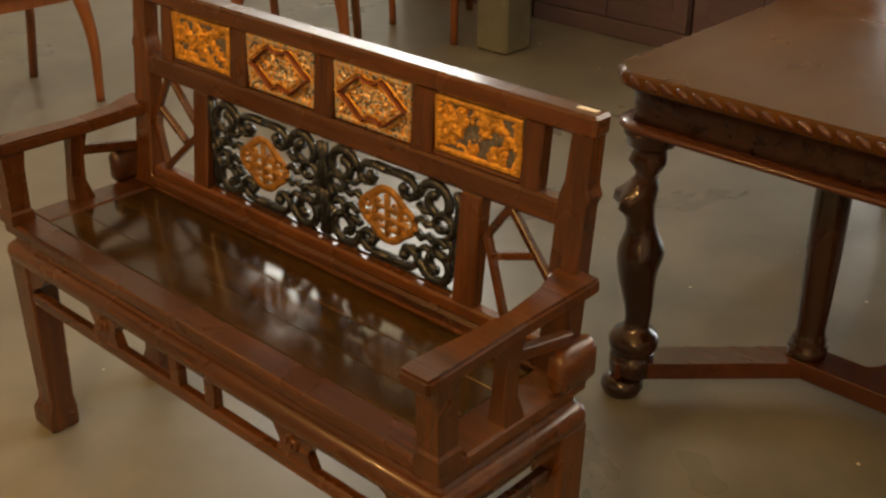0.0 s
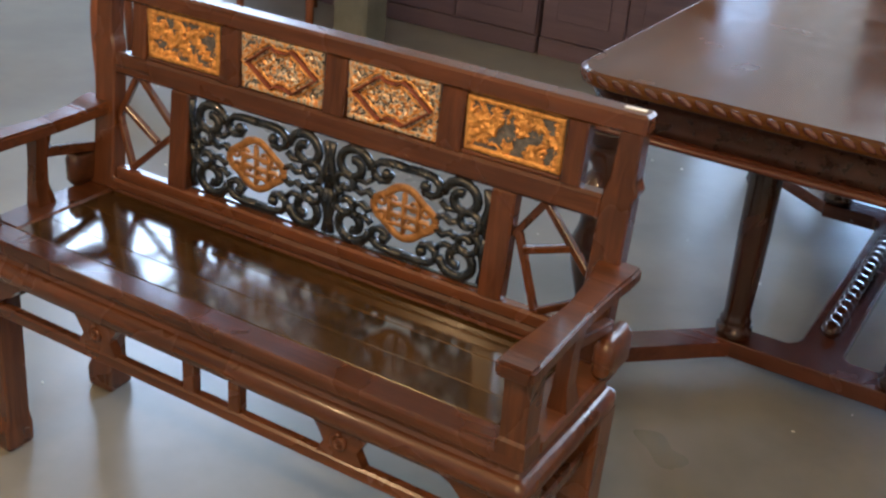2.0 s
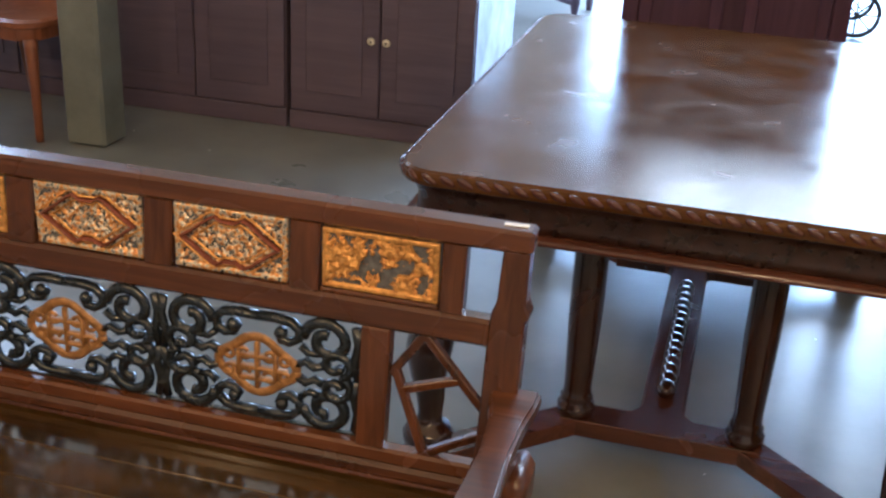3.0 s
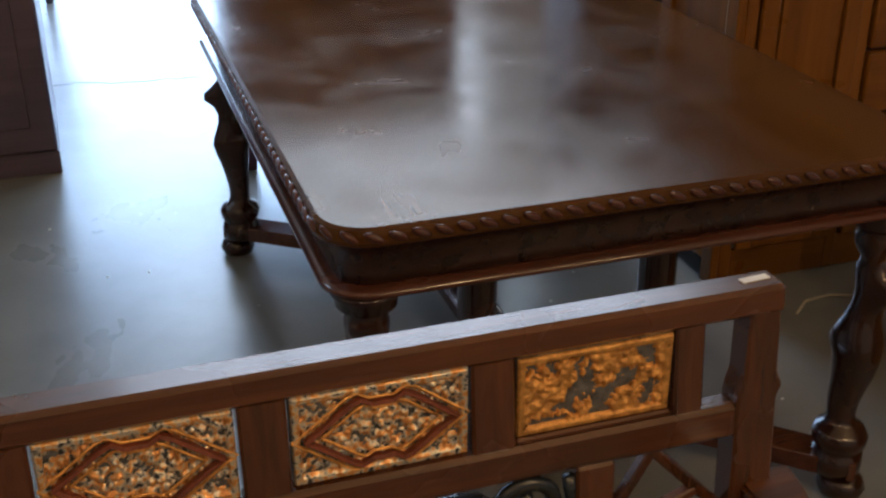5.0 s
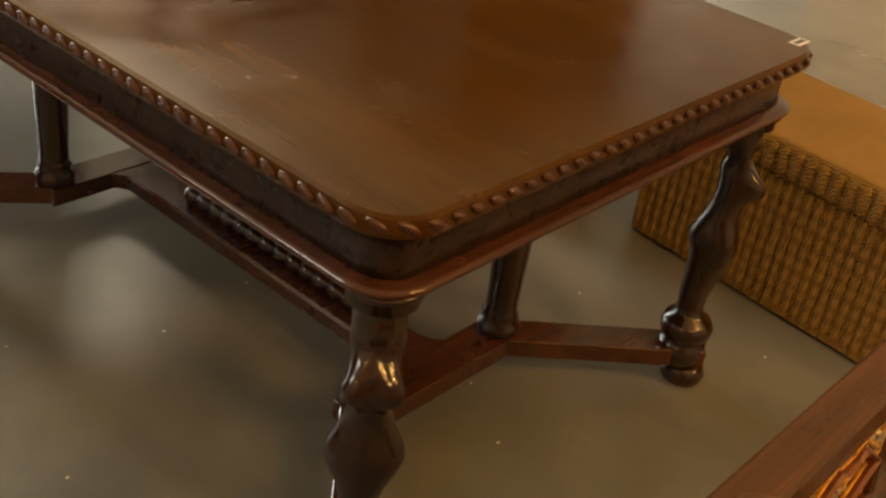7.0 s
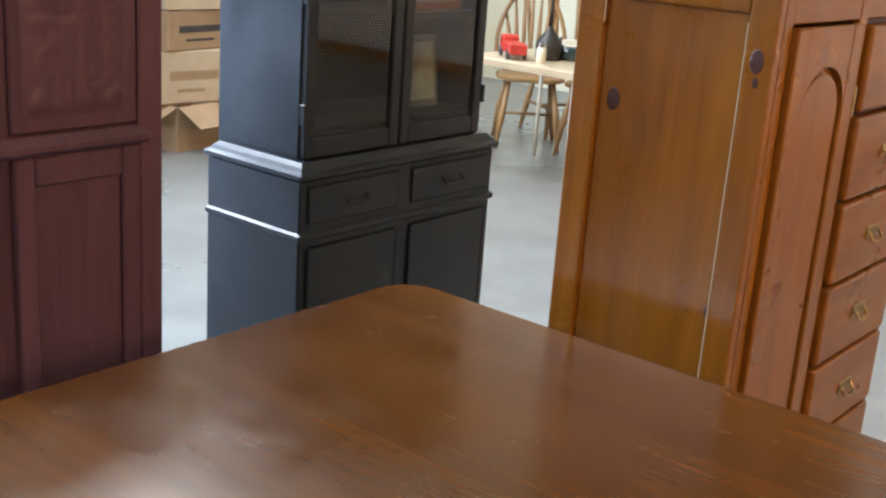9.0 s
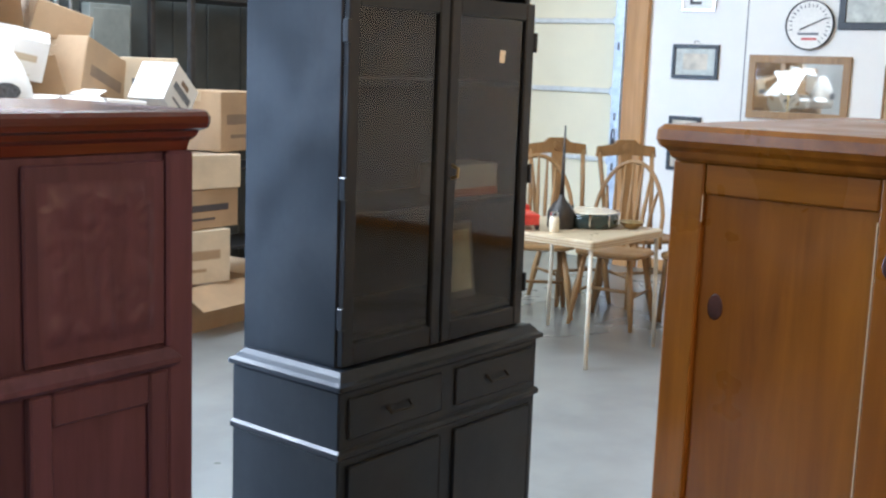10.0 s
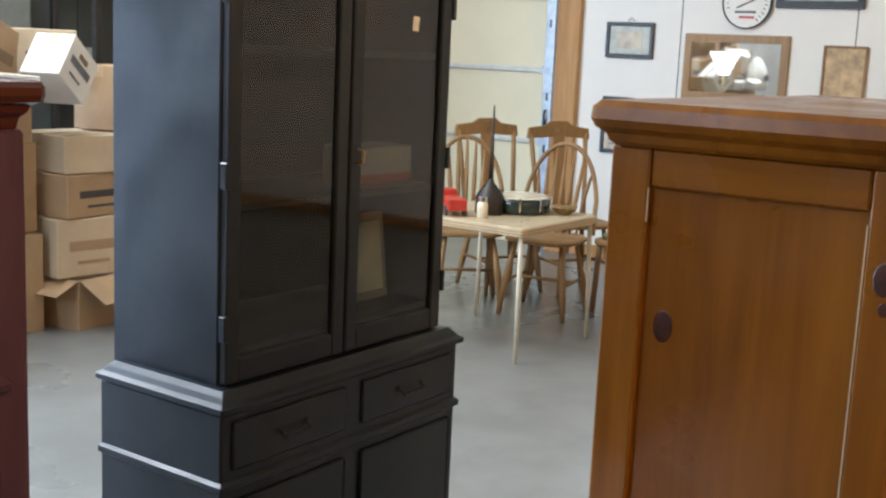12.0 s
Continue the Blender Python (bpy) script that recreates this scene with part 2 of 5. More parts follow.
GREYWALL = plain("dull grey block wall", (0.45, 0.44, 0.40), 0.75, 0, 0.2, 1.5, 0.3)
CEIL = plain("cream painted ceiling board", (0.74, 0.65, 0.46), 0.8, 0, 0.1, 1.0, 0.3)
POSTM = plain("grey-green painted steel post", (0.16, 0.17, 0.15), 0.5, 0, 0.25, 5, 0.2)
WICKER = weave("golden wicker", (0.50, 0.29, 0.08))
# Grey tint puts the cabinet's inner shade into the glass colour.
GLASS = glass_mat("shade-tinted cabinet glass", (0.52, 0.56, 0.58))
MIRROR = plain("silvered mirror", (0.85, 0.87, 0.86), 0.03, 1.0, 0.04, 3, 0.0)
BLACKF = plain("black picture frame", (0.02, 0.02, 0.02), 0.4, 0, 0.3, 20)
PRINT = plain("faded print", (0.55, 0.50, 0.40), 0.6, 0, 0.35, 9, 0.05)
PRINT2 = plain("grey certificate paper", (0.50, 0.52, 0.47), 0.6, 0, 0.3, 12, 0.05)
SEPIA = plain("sepia print", (0.50, 0.36, 0.20), 0.6, 0, 0.4, 14, 0.05)
# White frame and pale carton, coloured down for the dim bluish cabinet inside.
DIMWHITE = plain("white frame and carton dimmed blue-grey", (0.20, 0.215, 0.25), 0.6, 0, 0.15, 20, 0.05)
RED = plain("red paint", (0.50, 0.04, 0.025), 0.35, 0, 0.25, 20, 0.05, 0.3)
GREENBLK = plain("black-green enamel", (0.015, 0.03, 0.028), 0.15, 0, 0.3, 20, 0.02, 0.5)
CHROME = plain("bright metal", (0.75, 0.75, 0.74), 0.15, 1.0, 0.1, 20)
TABLETOP = wood("pale yellow card table top", (0.40, 0.31, 0.18), (0.52, 0.42, 0.26), (0.60, 0.50, 0.33), "x", (0.25, 0.4), 20)
LEGMETAL = plain("beige painted tube", (0.55, 0.50, 0.40), 0.4, 0, 0.15, 30)
CUSHION = plain("olive green cushion", (0.12, 0.14, 0.06), 0.8, 0, 0.4, 40, 0.4)
PLASTIC = plain("grey plastic sack", (0.15, 0.16, 0.16), 0.4, 0, 0.4, 12, 0.4)
CABLE = plain("pale cable", (0.45, 0.40, 0.30), 0.5, 0, 0.1, 20)
DARKCABLE = plain("black cable", (0.02, 0.02, 0.02), 0.5, 0, 0.1, 20)
SHADE = emitter("lit white lamp shade", (1.0, 0.95, 0.85), 1.6)
BULBGLASS = emitter("lit bulb glass", WARM, 30.0)
LANDSCAPE = plain("hazy bright yard", (0.6, 0.62, 0.6), 0.9, 0, 0.1, 0.5)


# ---- building helpers ----
def thing(name, at, label, category, group="", kind="", turn=0.0):
    ob = new(name)
    ob.empty_display_size = 0.1
    ob.matrix_world = pose(at[0], at[1], at[2], 0, 0, turn)
    return tagged(ob, label, category, group, kind)


def mesh_of(name, bm, mat, smooth=False):
    me = bpy.data.meshes.new(name)
    bmesh.ops.recalc_face_normals(bm, faces=bm.faces)
    bm.to_mesh(me)
    bm.free()
    me.materials.append(mat)
    if smooth:
        me.polygons.foreach_set("use_smooth", [True] * len(me.polygons))
    return me


def part(name, bm, mat, parent, label="", smooth=False):
    ob = new(name, mesh_of(name, bm, mat, smooth))
    ob.parent = parent
    return tagged(ob, label)


def piece(name, me, parent, m):
    ob = new(name, me)
    ob.parent = parent
    ob.matrix_basis = m
    return ob


def lone(name, bm, mat, label="", category="", group="", kind="", smooth=False, m=None):
    ob = new(name, mesh_of(name, bm, mat, smooth))
    if m is not None:
        ob.matrix_world = m
    return tagged(ob, label, category, group, kind)


def fresh():
    return bmesh.new()


def box(x0, x1, y0, y1, z0, z1, bev=0.003, bm=None, m=None, segs=1):
    bm = bm or fresh()
    vs = [bm.verts.new((x, y, z)) for z in (z0, z1) for y in (y0, y1) for x in (x0, x1)]
    fs = [bm.faces.new([vs[i] for i in q]) for q in ((0, 2, 3, 1), (4, 5, 7, 6), (0, 1, 5, 4), (2, 6, 7, 3), (0, 4, 6, 2), (1, 3, 7, 5))]
    if m is not None:
        bmesh.ops.transform(bm, matrix=m, verts=vs)
    if bev:
        es = list({e for f in fs for e in f.edges})
        bmesh.ops.bevel(bm, geom=es, offset=bev, segments=segs, affect="EDGES", profile=0.5)
    return bm


def loft(loops, bm=None, caps=True):
    bm = bm or fresh()
    rings = [[bm.verts.new(p) for p in lp] for lp in loops]
    n = len(rings[0])
    for a, b in zip(rings, rings[1:]):
        for i in range(n):
            bm.faces.new((a[i], a[(i + 1) % n], b[(i + 1) % n], b[i]))
    if caps:
        bm.faces.new(rings[0][::-1])
        bm.faces.new(rings[-1])
    return bm


def lathe(profile, at=(0, 0, 0), segs=20, bm=None, turn=None, caps=True):
    loops = []
    for r, z in profile:
        lp = []
        for i in range(segs):
            a = 2 * math.pi * i / segs
            p = Vector((r * math.cos(a), r * math.sin(a), z))
            if turn is not None:
                p = turn @ p
            lp.append(Vector(at) + p)
        loops.append(lp)
    return loft(loops, bm, caps)


def round_rect(x0, x1, y0, y1, r, z, n=6):
    pts = []
    for cx, cy, a0 in ((x1 - r, y1 - r, 0), (x0 + r, y1 - r, 90), (x0 + r, y0 + r, 180), (x1 - r, y0 + r, 270)):
        for i in range(n + 1):
            a = radians(a0 + 90 * i / n)
            pts.append((cx + r * math.cos(a), cy + r * math.sin(a), z))
    return pts


def slab(x0, x1, y0, y1, r, steps, bm=None, n=6):
    return loft([round_rect(x0 + i, x1 - i, y0 + i, y1 - i, max(0.001, r - i), z, n) for i, z in steps], bm)


def tube(points, r, bm=None, segs=8, flat=1.0, taper=None):
    pts = [Vector(p) for p in points]
    loops = []
    prev = None
    for i, p in enumerate(pts):
        t = (pts[min(i + 1, len(pts) - 1)] - pts[max(i - 1, 0)]).normalized()
        if prev is None:
            ref = Vector((0, 0, 1)) if abs(t.z) < 0.9 else Vector((0, 1, 0))
            u = t.cross(ref).normalized()
        else:
            u = (prev - t * prev.dot(t)).normalized()
        prev = u
        v = t.cross(u)
        rr = r if taper is None else r * taper(i / (len(pts) - 1))
        loops.append([p + u * rr * math.cos(2 * math.pi * k / segs) + v * rr * flat * math.sin(2 * math.pi * k / segs) for k in range(segs)])
    return loft(loops, bm)


def bar(a, b, w, h, bm=None, up=(0, 0, 1), bev=0.002):
    a, b = Vector(a), Vector(b)
    d = b - a
    t = d.normalized()
    s = t.cross(Vector(up)).normalized()
    n = s.cross(t)
    m = Matrix((s, t, n)).transposed().to_4x4()
    m.translation = a
    return box(-w / 2, w / 2, 0, d.length, -h / 2, h / 2, bev, bm, m)


def prism(pts, z0, z1, bm=None):
    return loft([[(x, y, z0) for x, y in pts], [(x, y, z1) for x, y in pts]], bm)


def prism_xz(pts, y0, y1, bm=None):
    return loft([[(x, y0, z) for x, z in pts], [(x, y1, z) for x, z in pts]], bm)


def ball(at, r, bm=None, u=10, v=6, sz=1.0):
    prof = [(max(0.0004, r * math.sin(math.pi * i / v)), -r * sz * math.cos(math.pi * i / v)) for i in range(v + 1)]
    return lathe(prof, at, u, bm)


# ---- structure ----
X0, X1, Y0, Y1, ZC = -6.0, 6.55, -4.5, 9.0, 4.2
lone("floor", box(X0 - 0.2, X1 + 0.2, Y0 - 0.2, Y1 + 0.2, -0.15, 0, 0), FLOOR, "worn grey painted concrete floor with chips and stains", "floor", kind="structure")
SK = (-1.4, 2.7, 6.2, 8.8)
bm = box(X0 - 0.2, SK[0], Y0 - 0.2, Y1 + 0.2, ZC, ZC + 0.15, 0)
box(SK[1], X1 + 0.2, Y0 - 0.2, Y1 + 0.2, ZC, ZC + 0.15, 0, bm)
box(SK[0], SK[1], Y0 - 0.2, SK[2], ZC, ZC + 0.15, 0, bm)
box(SK[0], SK[1], SK[3], Y1 + 0.2, ZC, ZC + 0.15, 0, bm)
lone("ceiling", bm, CEIL, "cream painted board ceiling with a skylight", "ceiling", kind="structure")
lone("wall_south", box(X0 - 0.2, X1 + 0.2, Y0 - 0.2, Y0, 0, ZC, 0), GREYWALL, "dull grey block wall", "wall", kind="structure")
# west wall with a window opening
WW = (4.8, 7.3, 2.95, 4.05)
bm = box(X0 - 0.2, X0, Y0, WW[0], 0, ZC, 0)
box(X0 - 0.2, X0, WW[1], Y1, 0, ZC, 0, bm)
box(X0 - 0.2, X0, WW[0], WW[1], 0, WW[2], 0, bm)
box(X0 - 0.2, X0, WW[0], WW[1], WW[3], ZC, 0, bm)
lone("wall_west", bm, GREYWALL, "dull grey block wall with a window", "wall", kind="structure")
# north wall: wide open doorway, dark boarding beside it
ND = (-1.6, 1.3, 2.6)
HWIN = (-1.1, 1.8, 2.76, 3.54)
bm = box(X0 - 0.2, ND[0], Y1, Y1 + 0.2, 0, HWIN[2], 0)
box(ND[0], ND[1], Y1, Y1 + 0.2, ND[2], HWIN[2], 0, bm)
box(ND[1], X1 + 0.2, Y1, Y1 + 0.2, 0, HWIN[2], 0, bm)
box(X0 - 0.2, HWIN[0], Y1, Y1 + 0.2, HWIN[2], ZC, 0, bm)
box(HWIN[1], X1 + 0.2, Y1, Y1 + 0.2, HWIN[2], ZC, 0, bm)
box(HWIN[0], HWIN[1], Y1, Y1 + 0.2, HWIN[3], ZC, 0, bm)
lone("wall_north", bm, GREYWALL, "grey wall with a wide open loading doorway", "wall", kind="structure")
rng = random.Random(4)
x = 1.6
boards = thing("dark_boarding", (0, 0, 0), "dark grey-green vertical boarding on the wall", "wall cladding", kind="structure")
while x < 5.4:
    w = rng.uniform(0.28, 0.42)
    part("panel", box(x, x + w - 0.008, Y1 - 0.03 - rng.uniform(0, 0.006), Y1 - 0.004, 0.02, 2.70, 0.003), DARKWALL, boards)
    x += w
# east wall with the sectional garage door
GD = (7.05, 8.9, 2.75)
bm = box(X1, X1 + 0.2, Y0, GD[0], 0, ZC, 0)
box(X1, X1 + 0.2, GD[1], Y1, 0, ZC, 0, bm)
box(X1, X1 + 0.2, GD[0], GD[1], GD[2], ZC, 0, bm)
east = lone("wall_east", bm, WHITEWALL, "white painted board wall with vertical seams", "wall", kind="structure")
for y in (6.01, 4.79, 3.57):
    part("seam", box(X1 - 0.003, X1 + 0.01, y - 0.003, y + 0.003, 0.1, ZC, 0), INK, east)
part("baseboard", box(X1 - 0.018, X1 - 0.002, Y0, 6.78, 0, 0.09, 0.003), JAMB, east, "stained wooden baseboard")
gdoor = thing("door_1", (X1, 8.0, 0), "closed cream sectional garage door with steel struts", "garage door", kind="structure")
for k, z in enumerate((0.0, 0.83, 1.38, 1.93, 2.48)):
    z1 = (0.83, 1.38, 1.93, 2.48, 2.78)[k]
    part("panel", box(0.06, 0.10, GD[0] - 8.0, GD[1] - 8.0, z + 0.004, z1 - 0.004, 0.004), CREAM, gdoor)
    if k:
        part("strut", box(0.035, 0.062, GD[0] - 8.0 + 0.1, GD[1] - 8.0, z - 0.022, z + 0.018, 0.006), STRUT, gdoor, "galvanised steel strut")
        part("hinge", box(0.0, 0.062, -0.93, -0.86, z - 0.035, z + 0.03, 0.004), STEEL, gdoor, "steel roller hinge")
        part("roller", tube([(0.02, -0.98, z), (0.02, -0.86, z)], 0.012), STEEL, gdoor)
bm = box(-0.02, 0.05, -0.98, -0.965, 0, 2.75, 0.002)
box(-0.03, -0.02, -0.98, -0.90, 0, 2.75, 0.002, bm)
box(0.045, 0.052, -0.98, -0.90, 0, 2.75, 0.002, bm)
part("track", bm, STEEL, gdoor, "galvanised door track")
for z in (0.35, 0.75, 0.95, 1.15, 1.7, 2.2):
    part("slot", box(-0.033, -0.029, -0.95, -0.93, z, z + 0.06, 0.001), INK, gdoor)
part("lock_handle", tube([(-0.04, -0.94, 0.92), (-0.06, -0.94, 0.95), (-0.06, -0.94, 1.05), (-0.04, -0.94, 1.08)], 0.008), IRON, gdoor, "black door latch")
lone("door_jamb", box(X1 - 0.055, X1 - 0.002, 6.80, 6.99, 0, 3.0, 0.004), JAMB, "amber stained rough timber door jamb", "door jamb", kind="structure")
# window in the west wall
win = thing("window_1", (X0 - 0.1, 6.05, 0.05), "high steel framed window in the block wall", "window", kind="structure")
bm = fresh()
for y in (-1.24, 0.0, 1.24):
    box(-0.02, 0.02, y - 0.025, y + 0.025, 2.9, 4.0, 0.002, bm)
for z in (2.92, 3.98):
    box(-0.02, 0.02, -1.25, 1.25, z - 0.02, z + 0.02, 0.002, bm)
part("window_frame", bm, IRON, win)
win = thing("window_2", (0.0, Y1 + 0.05, 0), "long high steel framed window band above the doorway", "window", kind="structure")
for x in (-1.08, 0.35, 1.78):
    part("mullion", box(x - 0.02, x + 0.02, -0.02, 0.02, 2.76, 3.54, 0.002), IRON, win)
for z in (2.78, 3.52):
    part("window_rail", box(-1.1, 1.8, -0.018, 0.018, z - 0.02, z + 0.02, 0.002), IRON, win)
win = thing("window_3", (0.65, 7.5, ZC), "steel framed skylight in the ceiling", "skylight", kind="structure")
for x in (-2.03, -1.02, 0.0, 1.02, 2.03):
    part("rafter", box(x - 0.02, x + 0.02, -1.3, 1.3, 0.01, 0.06, 0.002), IRON, win)
# yard outside
lone("ground", box(-120, 120, Y1 + 0.2, 240, -0.3, -0.12, 0), LANDSCAPE, "pale concrete yard outside the doorway", "ground", kind="structure")
post = thing("steel_post", (-2.86, 3.78, 0), "grey-green painted square steel post", "post", kind="structure")
part("shaft", box(-0.085, 0.085, -0.085, 0.085, 0.0, ZC, 0.012), POSTM, post)

# lamps that hang from the ceiling, all out of view; the last is added fill
for at, watts in BULBS:
    pend = thing("pendant_bulb", (at[0], at[1], at[2]), "bare warm bulb on a cord from the ceiling", "pendant lamp", "bare pendant bulbs")
    part("cord", tube([(0, 0, 0.05), (0, 0, ZC - at[2])], 0.004, segs=6), DARKCABLE, pend)
    part("socket", lathe([(0.018, 0), (0.022, 0.01), (0.022, 0.05), (0.01, 0.065)], (0, 0, 0), 12), IRON, pend)
    part("bulb", ball((0, 0, -0.015), 0.028), BULBGLASS, pend, smooth=True)


# ---- carved bench ----
def spiral(cx, cz, r, a0, turns, n=22, inner=0.22):
    pts = []
    for i in range(n + 1):
        f = i / n
        a = radians(a0) + turns * 2 * math.pi * f
        q = r * (1 - (1 - inner) * f)
        pts.append((cx + q * math.cos(a), 0, cz + q * math.sin(a)))
    return pts


def fret_half(parent, cx, cz, y):
    bm = box(cx - 0.160, cx + 0.160, y - 0.004, y + 0.004, cz - 0.0950, cz - 0.0905, 0.001)
    fret = part("fretwork", bm, FRET, parent, "black carved scroll fretwork")
    for sx in (-1, 1):
        for sz in (-1, 1):
            def put(pts, r=0.0088):
                part("scroll", tube([(cx + sx * p[0] * 1.045, y + p[1], cz + sz * p[2] * 0.97) for p in pts], r, None, 8, 0.8), FRET, fret, "", True)
            put(spiral(0.106, 0.058, 0.037, 175, -1.25, 22, 0.30), 0.0094)
            put(spiral(0.119, 0.021, 0.025, -70, 1.15, 18, 0.32), 0.0090)
            put([(0.148, 0, 0.090), (0.153, 0, 0.06), (0.147, 0, 0.03), (0.153, 0, 0.0)], 0.0078)
            put([(0.0, 0, 0.084), (0.03, 0, 0.085), (0.052, 0, 0.082), (0.064, 0, 0.071), (0.063, 0, 0.055), (0.050, 0, 0.047), (0.037, 0, 0.050), (0.032, 0, 0.060), (0.038, 0, 0.067)], 0.0096)
            put([(0.060, 0, 0.010), (0.074, 0, 0.019), (0.087, 0, 0.010), (0.100, 0, 0.016)], 0.0086)
            put([(0.066, 0, 0.045), (0.078, 0, 0.034), (0.094, 0, 0.036)], 0.0078)
            part("curl", ball((cx + sx * 0.039, y - 0.003, cz + sz * 0.061), 0.0110, None, 8, 5), FRET, fret, "", True)
    bm = fresh()
    ring = []
    for i in range(65):
        a = 2 * math.pi * i / 64
        q = 1 + 0.10 * math.cos(4 * a)
        ring.append((cx + 0.058 * q * math.cos(a), y - 0.004, cz + 0.043 * q * math.sin(a)))
    tube(ring, 0.0078, bm, 8, 0.6)
    for u, h in ((-0.030, 0.022), (0.0, 0.040), (0.030, 0.022)):
        box(cx + u - 0.0034, cx + u + 0.0034, y - 0.010, y + 0.003, cz - h, cz + h, 0.002, bm)
    for v, w in ((-0.024, 0.030), (-0.006, 0.048), (0.014, 0.034)):
        box(cx - w, cx + w, y - 0.0095, y + 0.003, cz + v - 0.0032, cz + v + 0.0032, 0.0015, bm)
    for sx in (-1, 1):
        for sz in (-1, 1):
            tube([(cx + sx * p[0], y - 0.006, cz + sz * p[2]) for p in spiral(0.021, 0.019, 0.011, 200, 0.9, 12, 0.5)], 0.0036, bm, 6)
            tube([(cx + sx * p[0], y - 0.006, cz + sz * p[2]) for p in spiral(0.046, 0.013, 0.011, 20, 0.9, 12, 0.5)], 0.0036, bm, 6)
    part("medallion", bm, GOLD_DULL, fret, "orange gilt medallion", True)


def gilt_panel(parent, x0, x1, z0, z1, y, seed, lozenge):
    ground = part("carved_panel", box(x0, x1, y, y + 0.012, z0, z1, 0.002), GROUND, parent, "gilt carved relief panel on a dark ground")
    nx, nz = 120, 66
    w, h = x1 - x0, z1 - z0
    bm = fresh()
    grid = []
    off = Vector((seed * 3.7, seed * 1.3, 0.2))
    for j in range(nz + 1):
        row = []
        for i in range(nx + 1):
            u, v = i / nx, j / nz
            px, pz = u * w, v * h
            n = noise.noise(Vector((px * 130, pz * 130, 0)) + off) * 0.65 + noise.noise(Vector((px * 270, pz * 270, 4)) + off) * 0.5
            e = min(u * w, (1 - u) * w, v * h, (1 - v) * h)
            if lozenge:
                d = abs(u - 0.5) * 2 * 0.62 + abs(v - 0.5) * 2 * 0.62
                hgt = 0.0012 + 0.0085 * n + (0.001 if d < 0.62 else 0)
            else:
                mass = noise.noise(Vector((px * 38, pz * 38, 9)) + off)
                side = 0.16 if (u < 0.10 or u > 0.90) else 0.0
                ridge = max(-1.0, min(1.0, (mass + 0.55 * n + side + 0.06) * 7))
                hgt = 0.0012 + 0.0040 * ridge + 0.0042 * n
            if e < 0.008:
                hgt = 0.0075 if e > 0.001 else 0.003
            row.append(bm.verts.new((x0 + px, y - hgt, z0 + pz)))
        grid.append(row)
    for j in range(nz):
        for i in range(nx):
            bm.faces.new((grid[j][i], grid[j][i + 1], grid[j + 1][i + 1], grid[j + 1][i]))
    part("relief", bm, GILT2 if lozenge else GOLD, ground, "worn gilt carved relief", True)
    if lozenge:
        cx, cz = (x0 + x1) / 2, (z0 + z1) / 2
        pts = [(-0.43, 0), (-0.37, 0.055), (-0.17, 0.27), (-0.12, 0.30), (-0.06, 0.25), (0.06, 0.25), (0.12, 0.30), (0.17, 0.27), (0.37, 0.055), (0.43, 0)]
        full = pts + [(a, -b) for a, b in reversed(pts[1:-1])]
        loop = [(cx + a * w, y - 0.0075, cz + b * h * 1.25) for a, b in full]
        loop.append(loop[0])
        part("border", tube(loop, 0.0072, None, 6, 0.4), REDLAC, ground, "red lacquered lozenge border")
        for k in (0.79, 1.17):
            edge = [(cx + (p[0] - cx) * k, p[1] + 0.001, cz + (p[2] - cz) * k) for p in loop]
            part("gilt_line", tube(edge, 0.0018, None, 5), GOLD, ground, "thin gilt line")


BX, BY = -1.2295, 1.012
bench = thing("carved_bench", (BX, BY, 0), "red-brown carved wooden bench with gilt panels and black scroll back", "bench")
HW = 0.592
for sx in (-1, 1):
    for fy in (0.022, 0.288):
        x = sx * (HW - 0.034)
        prof = []
        for z, s, o in ((0.0, 0.030, 0.002), (0.012, 0.034, 0.004), (0.05, 0.034, 0.004), (0.062, 0.030, 0.002), (0.075, 0.027, 0.0), (0.2, 0.029, 0), (0.41, 0.032, 0)):
            oy = -o if fy < 0.1 else o
            prof.append([(x + sx * o + a * s, fy + oy + b * s, z) for a, b in ((-1, -1), (1, -1), (1, 1), (-1, 1))])
        bm = loft(prof)
        bmesh.ops.bevel(bm, geom=bm.edges[:], offset=0.004, segments=1, affect="EDGES")
        part("leg", bm, BENCH_V, bench, "square leg with a hoof foot")
# rounded base frame below the seat
bm = slab(-HW, HW, -0.018, 0.325, 0.02, ((0.012, 0.402), (0.002, 0.409), (0.0, 0.422), (0.003, 0.435), (0.016, 0.444)), n=3)
part("base_frame", bm, BENCH, bench, "rounded worn base moulding", True)
part("waist", slab(-HW + 0.016, HW - 0.016, -0.002, 0.312, 0.01, ((0, 0.444), (0.004, 0.450), (0.004, 0.458), (0, 0.464)), n=2), BENCH, bench)
# seat frame and planks
SX = HW - 0.010
bm = box(-SX, SX, -0.012, 0.044, 0.464, 0.490, 0.005, segs=2)
box(-SX, SX, 0.285, 0.322, 0.464, 0.490, 0.005, bm, segs=2)
for sx in (-1, 1):
    x0, x1 = sorted((sx * SX, sx * (SX - 0.072)))
    box(x0, x1, 0.045, 0.284, 0.464, 0.489, 0.004, bm)
part("seat_frame", bm, BENCH, bench)
for k, (a, b) in enumerate(((0.046, 0.112), (0.1135, 0.196), (0.1975, 0.284))):
    part("plank", box(-SX + 0.073, SX - 0.073, a, b, 0.472, 0.4875 - 0.0012 * k, 0.0015), SEAT, bench, "dark glossy seat plank")
